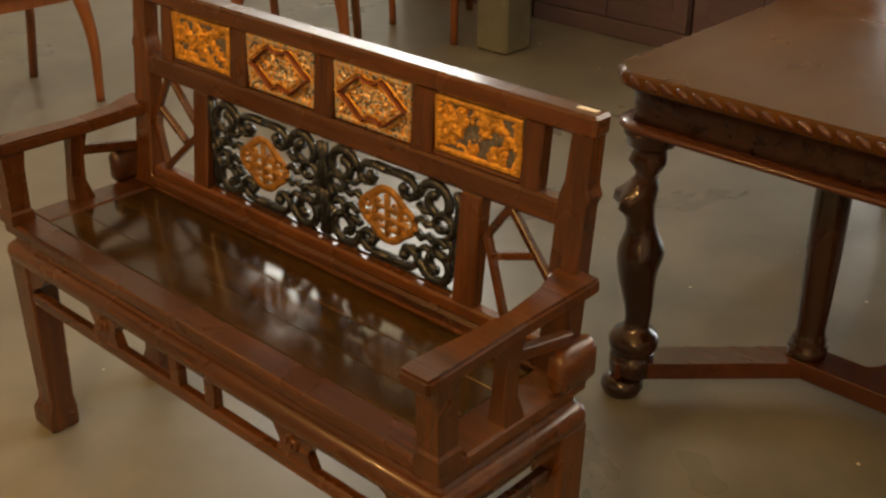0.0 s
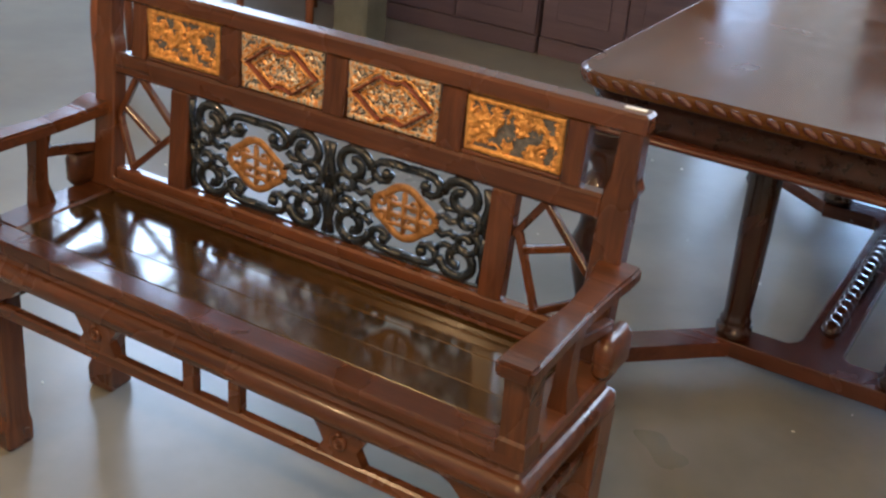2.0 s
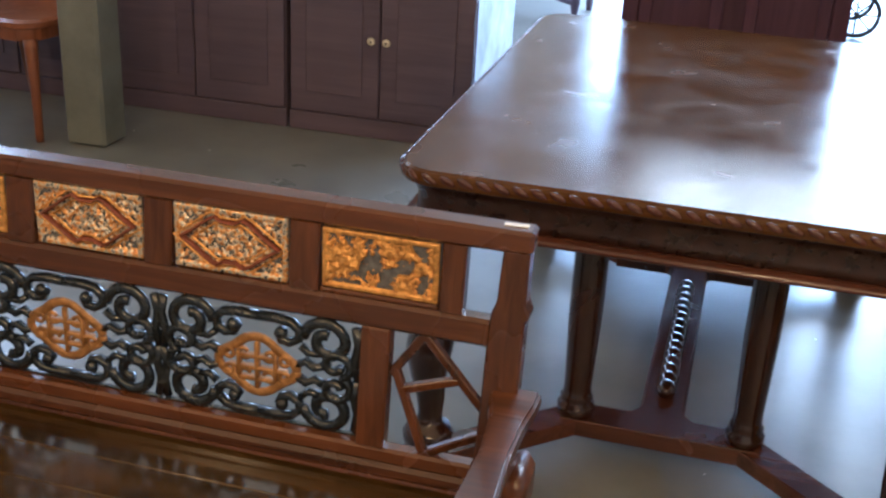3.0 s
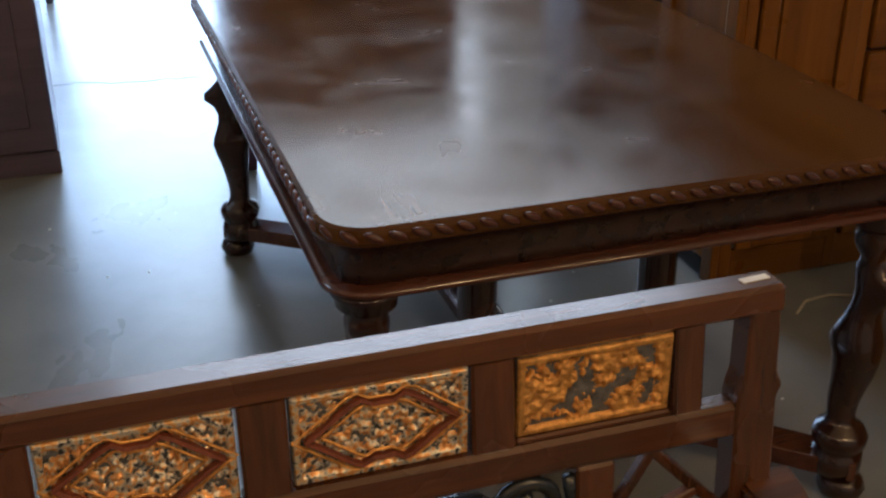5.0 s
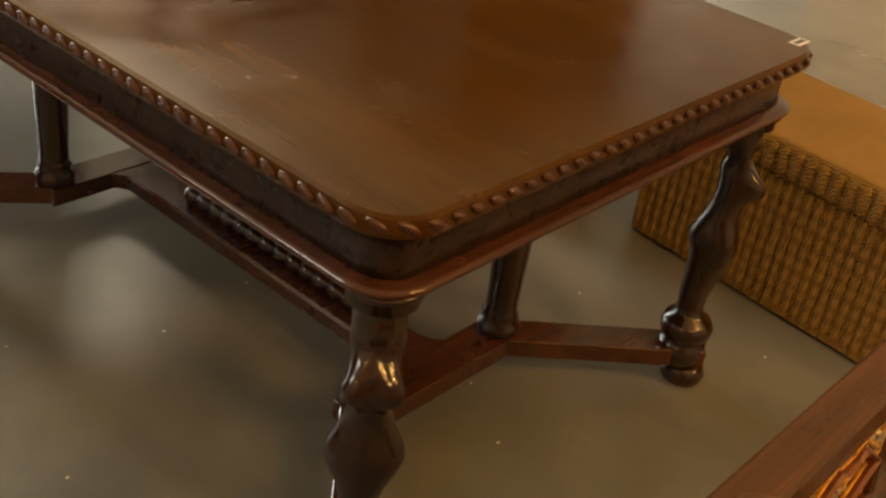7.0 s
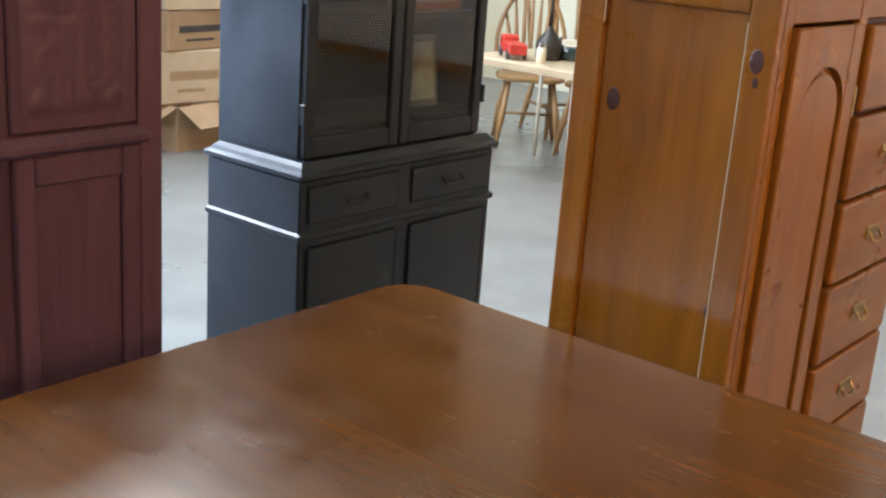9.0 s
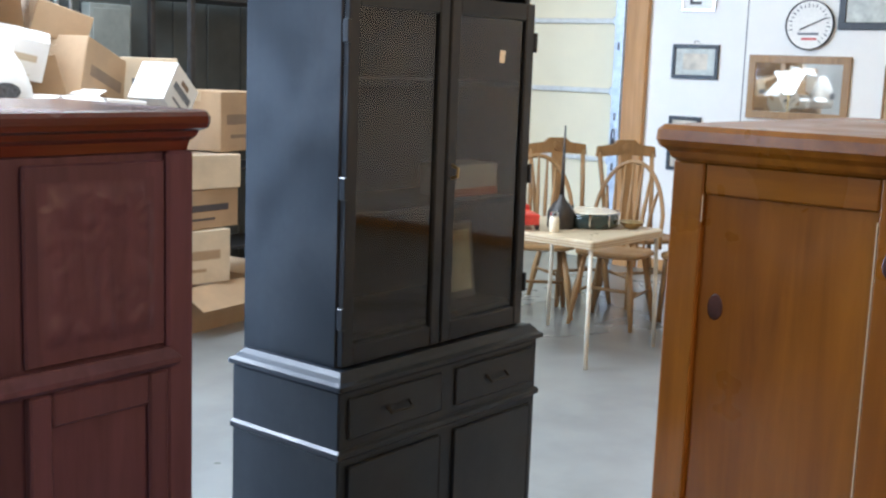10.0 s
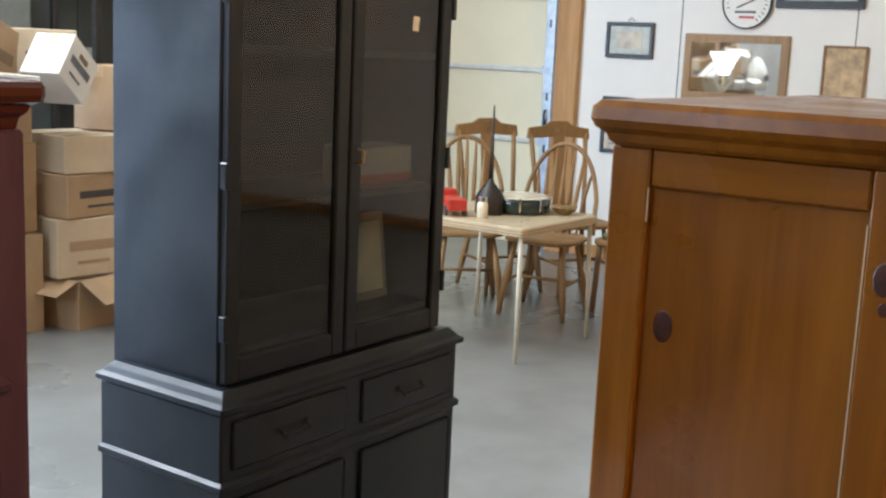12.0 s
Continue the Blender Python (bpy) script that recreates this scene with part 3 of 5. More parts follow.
# aprons with open windows
for yy in (0.004, 0.306):
    part("lower_rail", box(-HW + 0.064, HW - 0.064, yy - 0.011, yy + 0.011, 0.318, 0.344, 0.004), BENCH, bench)
    for x in (-0.050, 0.050):
        part("apron_post", box(x - 0.013, x + 0.013, yy - 0.010, yy + 0.010, 0.343, 0.405, 0.002), BENCH_V, bench)
    for sx in (-1, 1):
        cx = sx * 0.265
        pts = [(cx - 0.045, 0.343), (cx - 0.032, 0.368), (cx - 0.04, 0.382), (cx - 0.055, 0.405), (cx + 0.055, 0.405), (cx + 0.04, 0.382), (cx + 0.032, 0.368), (cx + 0.045, 0.343)]
        sp = part("carved_spandrel", prism_xz(pts, yy - 0.009, yy + 0.009), BENCH, bench, "carved scroll block")
        part("scroll", tube([(p[0] + cx, yy - 0.01, p[2] + 0.376) for p in spiral(0, 0, 0.016, 90, 1.4)], 0.0045, None, 6), BENCH, sp, smooth=True)
        pts = [(sx * (HW - 0.066), 0.343), (sx * (HW - 0.066), 0.405), (sx * (HW - 0.155), 0.405), (sx * (HW - 0.125), 0.39), (sx * (HW - 0.105), 0.37), (sx * (HW - 0.085), 0.362)]
        part("corner_bracket", prism_xz(pts, yy - 0.009, yy + 0.009), BENCH, bench)
for sx in (-1, 1):
    x = sx * (HW - 0.03)
    part("side_rail", box(x - 0.011, x + 0.011, 0.056, 0.254, 0.318, 0.344, 0.004), BENCH_V, bench)
    part("side_apron", box(x - 0.007, x + 0.007, 0.056, 0.254, 0.372, 0.405, 0.003), BENCH_V, bench)


def lean(z):
    return 0.300 + (z - 0.49) * 0.10


def back_box(x0, x1, z0, z1, d=0.026, bev=0.003, mat=BENCH, name="rail", label="", dy=0.0):
    bm = box(x0, x1, -d / 2, d / 2, z0, z1, bev)
    for v in bm.verts:
        v.co.y += lean(v.co.z) + dy
    return part(name, bm, mat, bench, label)


ZT = 0.899
for sx in (-1, 1):
    bm = loft([[(sx * a, lean(z) + dy, z) for a, dy in ((w0, -0.018), (w1, -0.018), (w1, 0.018), (w0, 0.018))] for z, w0, w1 in
               ((0.488, 0.500, 0.576), (0.508, 0.498, 0.578), (0.512, 0.509, 0.564), (0.66, 0.512, 0.564), (0.768, 0.514, 0.564), (0.780, 0.516, 0.571), (0.796, 0.522, 0.563), (ZT, 0.526, 0.562))])
    bmesh.ops.bevel(bm, geom=bm.edges[:], offset=0.003, segments=1, affect="EDGES")
    part("back_post", bm, BENCH_V, bench)
back_box(-0.566, 0.566, 0.869, ZT + 0.003, 0.041, 0.005, name="top_rail", label="worn top rail", dy=0.0)
back_box(-0.518, 0.518, 0.724, 0.765, 0.030, 0.005, name="middle_rail")
back_box(-0.512, 0.512, 0.489, 0.512, 0.036, 0.006, name="bottom_rail")
back_box(-0.508, 0.508, 0.511, 0.535, 0.026, 0.004, name="lower_rail_board")
for x in (-0.456, -0.2335, 0.0, 0.2335, 0.456):
    w = 0.0175 if abs(x) > 0.4 else 0.0235
    back_box(x - w, x + w, 0.764, 0.870, 0.028, 0.003, BENCH_V, "divider")
for sx in (-1, 1):
    back_box(sx * 0.348 - 0.0225, sx * 0.348 + 0.0225, 0.534, 0.725, 0.028, 0.003, BENCH_V, "stile")
GP = ((-0.437, -0.258, 1, False), (-0.209, -0.0245, 2, True), (0.0245, 0.209, 3, True), (0.258, 0.437, 4, False))
for x0, x1, s, loz in GP:
    gilt_panel(bench, x0 + 0.002, x1 - 0.002, 0.772 if not loz else 0.766, 0.865 if not loz else 0.868, lean(0.82) - 0.004, s, loz)
    for z0, z1 in ((0.765, 0.772), (0.865, 0.869)):
        if not loz:
            back_box(x0, x1, z0, z1, 0.02, 0.002, name="panel_moulding")
for sx in (-1, 1):
    fret_half(bench, sx * 0.1625, 0.629, lean(0.629))
# slanting lattice in the side openings, each side different
LATTICE = (((0.372, 0.652), (0.420, 0.722)), ((0.418, 0.724), (0.516, 0.620)), ((0.378, 0.664), (0.428, 0.536)), ((0.388, 0.630), (0.476, 0.660)), ((0.436, 0.537), (0.514, 0.580)),
           ((-0.468, 0.723), (-0.514, 0.632)), ((-0.456, 0.723), (-0.372, 0.648)), ((-0.512, 0.640), (-0.470, 0.536)), ((-0.494, 0.656), (-0.408, 0.606)), ((-0.470, 0.540), (-0.372, 0.628)))
for a, b in LATTICE:
    part("lattice_bar", bar((a[0], lean(a[1]), a[1]), (b[0], lean(b[1]), b[1]), 0.013, 0.013, None, (0, 1, 0.1)), BENCH_V, bench)
# arms
for sx in (-1, 1):
    bm = loft([[(sx * a, y, z + dz) for a, dz in ((w0, -0.017), (w1, -0.017), (w1, 0.009), (w0, 0.009))] for y, z, w0, w1 in
               ((-0.046, 0.646, 0.536, 0.594), (-0.02, 0.648, 0.535, 0.596), (0.08, 0.645, 0.540, 0.590), (0.17, 0.643, 0.542, 0.585), (0.25, 0.648, 0.536, 0.589), (0.285, 0.654, 0.526, 0.596), (0.318, 0.658, 0.524, 0.597))])
    bmesh.ops.bevel(bm, geom=bm.edges[:], offset=0.005, segments=2, affect="EDGES")
    part("arm", bm, BENCH, bench, "shaped arm rest with worn edges")
    bm = loft([[(sx * 0.560 + a * s, 0.008 + b * s, z) for a, b in ((-1, -1), (1, -1), (1, 1), (-1, 1))] for z, s in ((0.488, 0.024), (0.51, 0.024), (0.515, 0.020), (0.60, 0.021), (0.631, 0.024))])
    part("arm_post", bm, BENCH_V, bench)
    bm = loft([[(sx * 0.563 + a * s, 0.150 + b * s * 1.3 + o, z) for a, b in ((-1, -1), (1, -1), (1, 1), (-1, 1))] for z, s, o in ((0.488, 0.017, 0), (0.53, 0.012, -0.006), (0.58, 0.011, -0.002), (0.630, 0.014, 0.006))])
    part("arm_spindle", bm, BENCH_V, bench)
    part("arm_rail", bar((sx * 0.563, 0.158, 0.592), (sx * 0.566, 0.288, 0.566), 0.018, 0.020), BENCH, bench)
    part("back_scroll", slab(sx * 0.580 - 0.018, sx * 0.580 + 0.018, 0.235, 0.330, 0.017, ((0.008, 0.490), (0, 0.502), (0.0, 0.545), (0.010, 0.562)), n=4), BENCH, bench, smooth=True)
tag = lone("price_tag", box(-0.016, 0.018, -0.006, 0.004, 0, 0.0012, 0), PAPER, "small white paper tag on the bench rail", "price tag")
tag.matrix_world = pose(BX + 0.536, BY + lean(ZT) + 0.002, ZT + 0.0035, 0, 0, 4)

# ---- carved dining table ----
TX, TY = -0.49, 2.685
TW, TL = 0.572, 0.802
table = thing("dining_table", (TX, TY, 0), "dark mahogany dining table with carved legs and gadrooned edge", "dining table")
part("tabletop", slab(-TW, TW, -TL, TL, 0.10, ((0.03, 0.728), (0.016, 0.731), (0.014, 0.738), (0.0155, 0.749), (0.018, 0.756), (0.0245, 0.760)), n=8), TABLE, table, "polished mahogany top with smears and bleached patches")
part("apron", slab(-TW, TW, -TL, TL, 0.10, ((0.06, 0.6528), (0.046, 0.6544), (0.050, 0.6696), (0.050, 0.6976), (0.042, 0.7152), (0.030, 0.7232), (0.028, 0.728)), n=8), CARVED, table, "dark carved apron", True)
part("lower_moulding", slab(-TW, TW, -TL, TL, 0.10, ((0.065, 0.6336), (0.030, 0.6352), (0.022, 0.64), (0.022, 0.6464), (0.030, 0.6512), (0.048, 0.6532)), n=8), STRETCH, table, "reddish lower moulding", True)
bead = mesh_of("bead", ball((0, 0, 0), 1.0, None, 8, 5), STRETCH, True)
per = []
for a, b, c, d in ((-TW + 0.1, -TL, TW - 0.1, -TL), (TW, -TL + 0.1, TW, TL - 0.1), (TW - 0.1, TL, -TW + 0.1, TL), (-TW, TL - 0.1, -TW, -TL + 0.1)):
    n = round(math.hypot(c - a, d - b) / 0.036)
    for i in range(n):
        f = (i + 0.5) / n
        per.append((a + (c - a) * f, b + (d - b) * f, math.atan2(d - b, c - a)))
for cx, cy, a0 in ((TW - 0.1, -TL + 0.1, -90), (TW - 0.1, TL - 0.1, 0), (-TW + 0.1, TL - 0.1, 90), (-TW + 0.1, -TL + 0.1, 180)):
    for i in range(4):
        a = radians(a0 + 90 * (i + 0.5) / 4)
        per.append((cx + 0.1 * math.cos(a), cy + 0.1 * math.sin(a), a + math.pi / 2))
for x, y, a in per:
    piece("bead", bead, table, Matrix.Translation((x * 0.9765, y * 0.9833, 0.7455)) @ Matrix.Rotation(a, 4, "Z") @ Matrix.Rotation(0.45, 4, "Y") @ Matrix.Diagonal((0.0178, 0.0062, 0.0074, 1)))

LEG = ((0.030, 0.050), (0.048, 0.056), (0.050, 0.075), (0.048, 0.100), (0.040, 0.104), (0.052, 0.118), (0.055, 0.136), (0.047, 0.152), (0.032, 0.160), (0.026, 0.172), (0.026, 0.190),
       (0.029, 0.215), (0.033, 0.245), (0.038, 0.275), (0.043, 0.305), (0.045, 0.330), (0.043, 0.350), (0.038, 0.370), (0.033, 0.390), (0.031, 0.410), (0.033, 0.430), (0.036, 0.450), (0.037, 0.468), (0.035, 0.484),
       (0.030, 0.498), (0.024, 0.508), (0.023, 0.516), (0.030, 0.527), (0.036, 0.542), (0.036, 0.556), (0.032, 0.568), (0.036, 0.572), (0.050, 0.580), (0.050, 0.596), (0.058, 0.602), (0.058, 0.611))


def bulge(z, at, wide):
    return math.exp(-((z - at) / wide) ** 2)


for sx in (-1, 1):
    for sy in (-1, 1):
        lx, ly = sx * 0.478, sy * (0.712 if sy < 0 else 0.755)
        out = math.atan2(sy, sx)
        loops = []
        for r, z in LEG:
            shift = 0.016 * bulge(z, 0.455, 0.045) + 0.006 * bulge(z, 0.32, 0.07) - 0.006 * bulge(z, 0.20, 0.05)
            lp = []
            for k in range(28):
                a = 2 * math.pi * k / 28
                d = (a - out + math.pi) % (2 * math.pi) - math.pi
                q = r
                q += 0.026 * bulge(z, 0.458, 0.020) * (math.exp(-((d - 0.72) / 0.42) ** 2) + math.exp(-((d + 0.72) / 0.42) ** 2))
                q += 0.014 * bulge(z, 0.335, 0.038) * (math.exp(-((d - 1.35) / 0.6) ** 2) + math.exp(-((d + 1.35) / 0.6) ** 2))
                q += 0.012 * bulge(z, 0.345, 0.030) * math.exp(-((abs(d) - math.pi) / 0.6) ** 2)
                q += 0.016 * bulge(z, 0.516, 0.014) * (math.exp(-((d - 1.5) / 0.45) ** 2) + math.exp(-((d + 1.5) / 0.45) ** 2))
                q += 0.008 * bulge(z, 0.545, 0.010) * math.exp(-(d / 0.3) ** 2)
                q += 0.0016 * math.sin(9 * a) * bulge(z, 0.55, 0.02)
                if 0.16 < z < 0.30:
                    q += 0.002 * math.cos(2 * d)
                lp.append((lx + math.cos(out) * shift + math.cos(a) * q, ly + math.sin(out) * shift + math.sin(a) * q, z * 1.036))
            loops.append(lp)
        part("leg", loft(loops), TABLE_D, table, "dark carved figural leg", True)
        part("foot", lathe([(0.022, 0), (0.042, 0.006), (0.048, 0.022), (0.042, 0.04), (0.03, 0.05)], (lx + sx * 0.012, ly + sy * 0.012, 0), 16), TABLE_D, table, "bun foot", True)
        qx, qy = sx * 0.192 - 0.003, sy * (0.445 if sy < 0 else 0.555)
        part("column", lathe([(0.040, 0.098), (0.044, 0.106), (0.044, 0.122), (0.034, 0.128), (0.039, 0.14), (0.033, 0.15), (0.032, 0.17), (0.038, 0.36), (0.038, 0.56), (0.036, 0.57), (0.036, 0.58), (0.044, 0.60), (0.044, 0.634)], (qx, qy, 0), 12), TABLE_D, table, "dark turned column", True)
        bm = bar((lx + sx * 0.03, ly + sy * 0.03, 0.076), (qx, qy, 0.076), 0.075, 0.040)
        part("stretcher", bm, STRETCH, table, "moulded mahogany stretcher")
for sy in (-1, 1):
    qy = sy * (0.445 if sy < 0 else 0.555)
    part("stretcher", bar((-0.225, qy, 0.077), (0.225, qy, 0.077), 0.085, 0.042), STRETCH, table)
    for sx in (-1, 1):
        pts = [(sx * 0.045, -sy * 0.03)] + [(sx * (0.045 + 0.07 - 0.07 * math.sin(radians(a))), -sy * (0.03 + 0.07 - 0.07 * math.cos(radians(a)))) for a in range(0, 91, 15)]
        part("fillet", prism([(x, qy + y) for x, y in pts], 0.06, 0.0965), STRETCH, table)
part("centre_board", box(-0.052, 0.052, -0.41, 0.515, 0.056, 0.097, 0.006), STRETCH, table, "glossy centre stretcher board")
prof = [(0.008, -0.33)]
for i in range(15):
    z = -0.32 + i * 0.043
    prof += [(0.015, z), (0.023, z + 0.012), (0.023, z + 0.026), (0.015, z + 0.038)]
prof.append((0.006, 0.33))
part("beaded_spindle", lathe(prof, (0, 0.0, 0.116), 12, None, Matrix.Rotation(-math.pi / 2, 3, "X")), TABLE_D, table, "dark beaded spindle", True)
lt = thing("lot_sticker", (TX + 0.522, TY - 0.745, 0.7605), "small white lot sticker with dark characters", "sticker")
part("paper", box(-0.022, 0.022, -0.011, 0.011, 0, 0.0008, 0), PAPER, lt)
for k in range(4):
    part("mark", box(-0.016 + 0.009 * k, -0.010 + 0.009 * k, -0.005, 0.005, 0.0008, 0.0012, 0), INK, lt)


# ---- red cabinet at the end of the table ----
cab = thing("red_cabinet", (-0.49, 4.05, 0), "dark red stained cabinet with carved upper doors", "cabinet")
part("body", box(-0.37, 0.37, 0.006, 0.42, 0.34, 1.36, 0.004), REDWOOD, cab)
for sx in (-1, 1):
    for y in (0.03, 0.395):
        part("leg", loft([[(sx * 0.345 + a * w, y + b * w, z) for a, b in ((-1, -1), (1, -1), (1, 1), (-1, 1))] for z, w in ((0.0, 0.016), (0.02, 0.018), (0.30, 0.026), (0.341, 0.026))]), REDWOOD, cab, "square tapered leg")
part("top", slab(-0.41, 0.41, -0.035, 0.45, 0.012, ((0.034, 1.36), (0.030, 1.378), (0.022, 1.386), (0.018, 1.396), (0.004, 1.402), (0.0, 1.412), (0.0, 1.424), (0.006, 1.432), (0.012, 1.435)), n=3), REDTOP, cab, "polished top with dust")
for sx in (-1, 1):
    part("pilaster", box(sx * 0.355 - 0.03, sx * 0.355 + 0.03, -0.012, 0.006, 0.34, 1.36, 0.006), REDWOOD, cab)
    cx = sx * 0.18
    d = part("door", box(cx - 0.143, cx + 0.143, -0.006, 0.006, 1.0, 1.345, 0.004), REDWOOD, cab, "carved upper door")
    bm = fresh()
    nx, nz = 44, 50
    g = []
    for j in range(nz + 1):
        row = []
        for i in range(nx + 1):
            u, v = i / nx * 2 - 1, j / nz * 2 - 1
            arch = 0.98 if abs(u) < 0.8 else (0.98 if v < 0.72 else 0.70)
            inside = max(0, min(1, (arch - max(abs(u), abs(v) / 0.98)) * 7))
            px, pz = u * 0.118, v * 0.145
            n = noise.noise(Vector((px * 17 + sx * 9, pz * 15, 3))) + 0.5 * noise.noise(Vector((px * 38, pz * 34, 7 + sx)))
            hh = inside * (0.004 + 0.009 * abs(n))
            row.append(bm.verts.new((cx + px, -0.0065 - hh, 1.17 + pz)))
        g.append(row)
    for j in range(nz):
        for i in range(nx):
            bm.faces.new((g[j][i], g[j][i + 1], g[j + 1][i + 1], g[j + 1][i]))
    part("carving", bm, REDWOOD, d, "carved foliage relief", True)
    low = part("lower_door", box(cx - 0.143, cx + 0.143, -0.004, 0.006, 0.40, 0.955, 0.004), REDWOOD, cab)
    bm = box(cx - 0.143, cx - 0.1, -0.016, -0.0045, 0.40, 0.955, 0.004)
    box(cx + 0.1, cx + 0.143, -0.016, -0.0045, 0.40, 0.955, 0.004, bm)
    box(cx - 0.0995, cx + 0.0995, -0.016, -0.0045, 0.895, 0.955, 0.004, bm)
    box(cx - 0.0995, cx + 0.0995, -0.016, -0.0045, 0.40, 0.46, 0.004, bm)
    part("door_frame", bm, REDWOOD, low)
part("middle_rail", slab(-0.345, 0.345, -0.03, 0.004, 0.004, ((0.012, 0.958), (0.0, 0.968), (0.0, 0.978), (0.014, 0.992), (0.018, 0.998)), n=1), REDWOOD, cab, "moulded middle rail")
part("lower_rail", box(-0.385, 0.385, -0.02, 0.005, 0.335, 0.395, 0.006), REDWOOD, cab)

# ---- black display cabinet ----
bc = thing("display_cabinet", (0.745, 4.12, 0), "tall black painted display cabinet with two glazed doors", "display cabinet")
UW, UD = 0.36, 0.335
bm = box(-UW, -UW + 0.022, 0.02, UD, 0.82, 1.72, 0.003)
part("side", bm, BLACKW, bc, "dusty black side panel")
part("side", box(UW - 0.022, UW, 0.02, UD, 0.82, 1.72, 0.003), BLACKW, bc)
part("back", box(-UW + 0.022, UW - 0.022, UD - 0.012, UD, 0.82, 1.72, 0.002), BLACKW, bc)
for z in (0.885, 1.172, 1.48):
    part("shelf", box(-UW + 0.024, UW - 0.024, 0.03, UD - 0.014, z, z + 0.016, 0.002), BLACKW, bc)
part("cornice", slab(-UW - 0.04, UW + 0.04, -0.03, UD + 0.01, 0.01, ((0.035, 1.715), (0.03, 1.735), (0.018, 1.745), (0.014, 1.775), (0.002, 1.79), (0, 1.815), (0.006, 1.82)), n=2), BLACKW, bc)
for sx in (-1, 1):
    a, b = (-UW + 0.004, -0.004) if sx < 0 else (0.004, UW - 0.004)
    bm = box(a, a + 0.036, 0.0, 0.02, 0.835, 1.70, 0.003)
    box(b - 0.036, b, 0.0, 0.02, 0.835, 1.70, 0.003, bm)
    box(a + 0.036, b - 0.036, 0.001, 0.02, 1.655, 1.70, 0.003, bm)
    box(a + 0.036, b - 0.036, 0.001, 0.02, 0.835, 0.885, 0.003, bm)
    d = part("door", bm, BLACKW, bc, "black glazed door")
    pane = part("pane", box(a + 0.035, b - 0.035, 0.009, 0.012, 0.884, 1.656, 0), GLASS, d, "glass pane tinted to darken the inside")
    pane.visible_shadow = False
    for z in (0.95, 1.25, 1.60):
        part("hinge", box(sx * UW - 0.006, sx * UW + 0.006, -0.005, 0.014, z - 0.026, z + 0.026, 0.002), BLACKW, d, "small black hinge")
    if sx > 0:
        part("handle", tube([(0.022, -0.002, 1.255), (0.022, -0.018, 1.26), (0.022, -0.02, 1.28), (0.022, -0.002, 1.287)], 0.004, None, 6), BRASS, d, "small brass pull")
LW = UW + 0.035
part("waist_moulding", slab(-LW - 0.012, LW + 0.012, -0.045, UD + 0.005, 0.006, ((0.03, 0.832), (0.02, 0.822), (0.012, 0.812), (0.0, 0.806), (0.0, 0.795), (0.012, 0.79)), n=2), BLACKW, bc, "worn dusty moulding")
part("base", box(-LW, LW, -0.03, UD, 0.06, 0.79, 0.004), BLACKW, bc)
part("drawer_rail", slab(-LW - 0.008, LW + 0.008, -0.04, UD + 0.002, 0.004, ((0.008, 0.628), (0, 0.634), (0, 0.646), (0.008, 0.652)), n=1), BLACKW, bc, "worn bead moulding")
for sx in (-1, 1):
    cx = sx * LW / 2
    dr = part("drawer", box(cx - 0.17, cx + 0.17, -0.036, -0.0305, 0.672, 0.772, 0.004), BLACKW, bc)
    part("drawer_pull", tube([(cx - 0.04, -0.037, 0.73), (cx - 0.038, -0.052, 0.715), (cx + 0.038, -0.052, 0.715), (cx + 0.04, -0.037, 0.73)], 0.004, None, 6), IRON, dr)
    part("cupboard_door", box(cx - 0.17, cx + 0.17, -0.036, -0.0305, 0.14, 0.61, 0.006), BLACKW, bc)
part("plinth", box(-LW - 0.006, LW + 0.006, -0.036, UD, 0.0, 0.06, 0.004), BLACKW, bc)
rt = lone("price_tag", box(-0.011, 0.011, -0.001, 0.0, -0.016, 0.016, 0), PAPER, "small paper tag stuck on the cabinet glass", "price tag")
rt.matrix_world = pose(0.745 + 0.225, 4.12 + 0.0078, 1.56, 0, 6, 0)
pf = thing("framed_picture", (0.745 + 0.225, 4.12 + 0.12, 0.902), "small white framed picture leaning inside the cabinet", "picture frame")
part("frame", box(-0.075, 0.075, 0, 0.012, 0, 0.21, 0.003, None, Matrix.Rotation(-0.12, 4, "X")), DIMWHITE, pf)
part("print", box(-0.055, 0.055, -0.003, 0.0, 0.022, 0.188, 0, None, Matrix.Rotation(-0.12, 4, "X")), PRINT2, pf)
bx = thing("carton", (0.745 + 0.235, 4.12 + 0.14, 1.189), "small pale printed carton on the cabinet shelf", "carton")
part("body", box(-0.10, 0.10, -0.05, 0.06, 0, 0.085, 0.002), DIMWHITE, bx)
part("printed_band", box(-0.1005, 0.1005, -0.0515, -0.0503, 0.0, 0.022, 0), REDLAC, bx)

# ---- pine chest with door and drawers ----
pc = thing("pine_cupboard", (0.20, 2.83, 0), "orange knotty pine cupboard with arched door and drawers", "cupboard")
CW, CD, CH = 0.80, 0.385, 1.395
bm = box(0.012, 0.02, 0.05, CD - 0.05, 0.10, 1.36, 0)
part("side_panel", bm, PINE, pc, "flat knotty side panel")
for a, b in ((0.0, 0.052), (CD - 0.055, CD)):
    part("side_stile", box(0.0, 0.024, a, b, 0.0, CH, 0.003), PINE, pc)
for a, b in ((0.06, 0.13), (1.345, CH)):
    part("side_rail", box(0.002, 0.022, 0.0535, CD - 0.0565, a, b, 0.003), PINE_Y, pc)
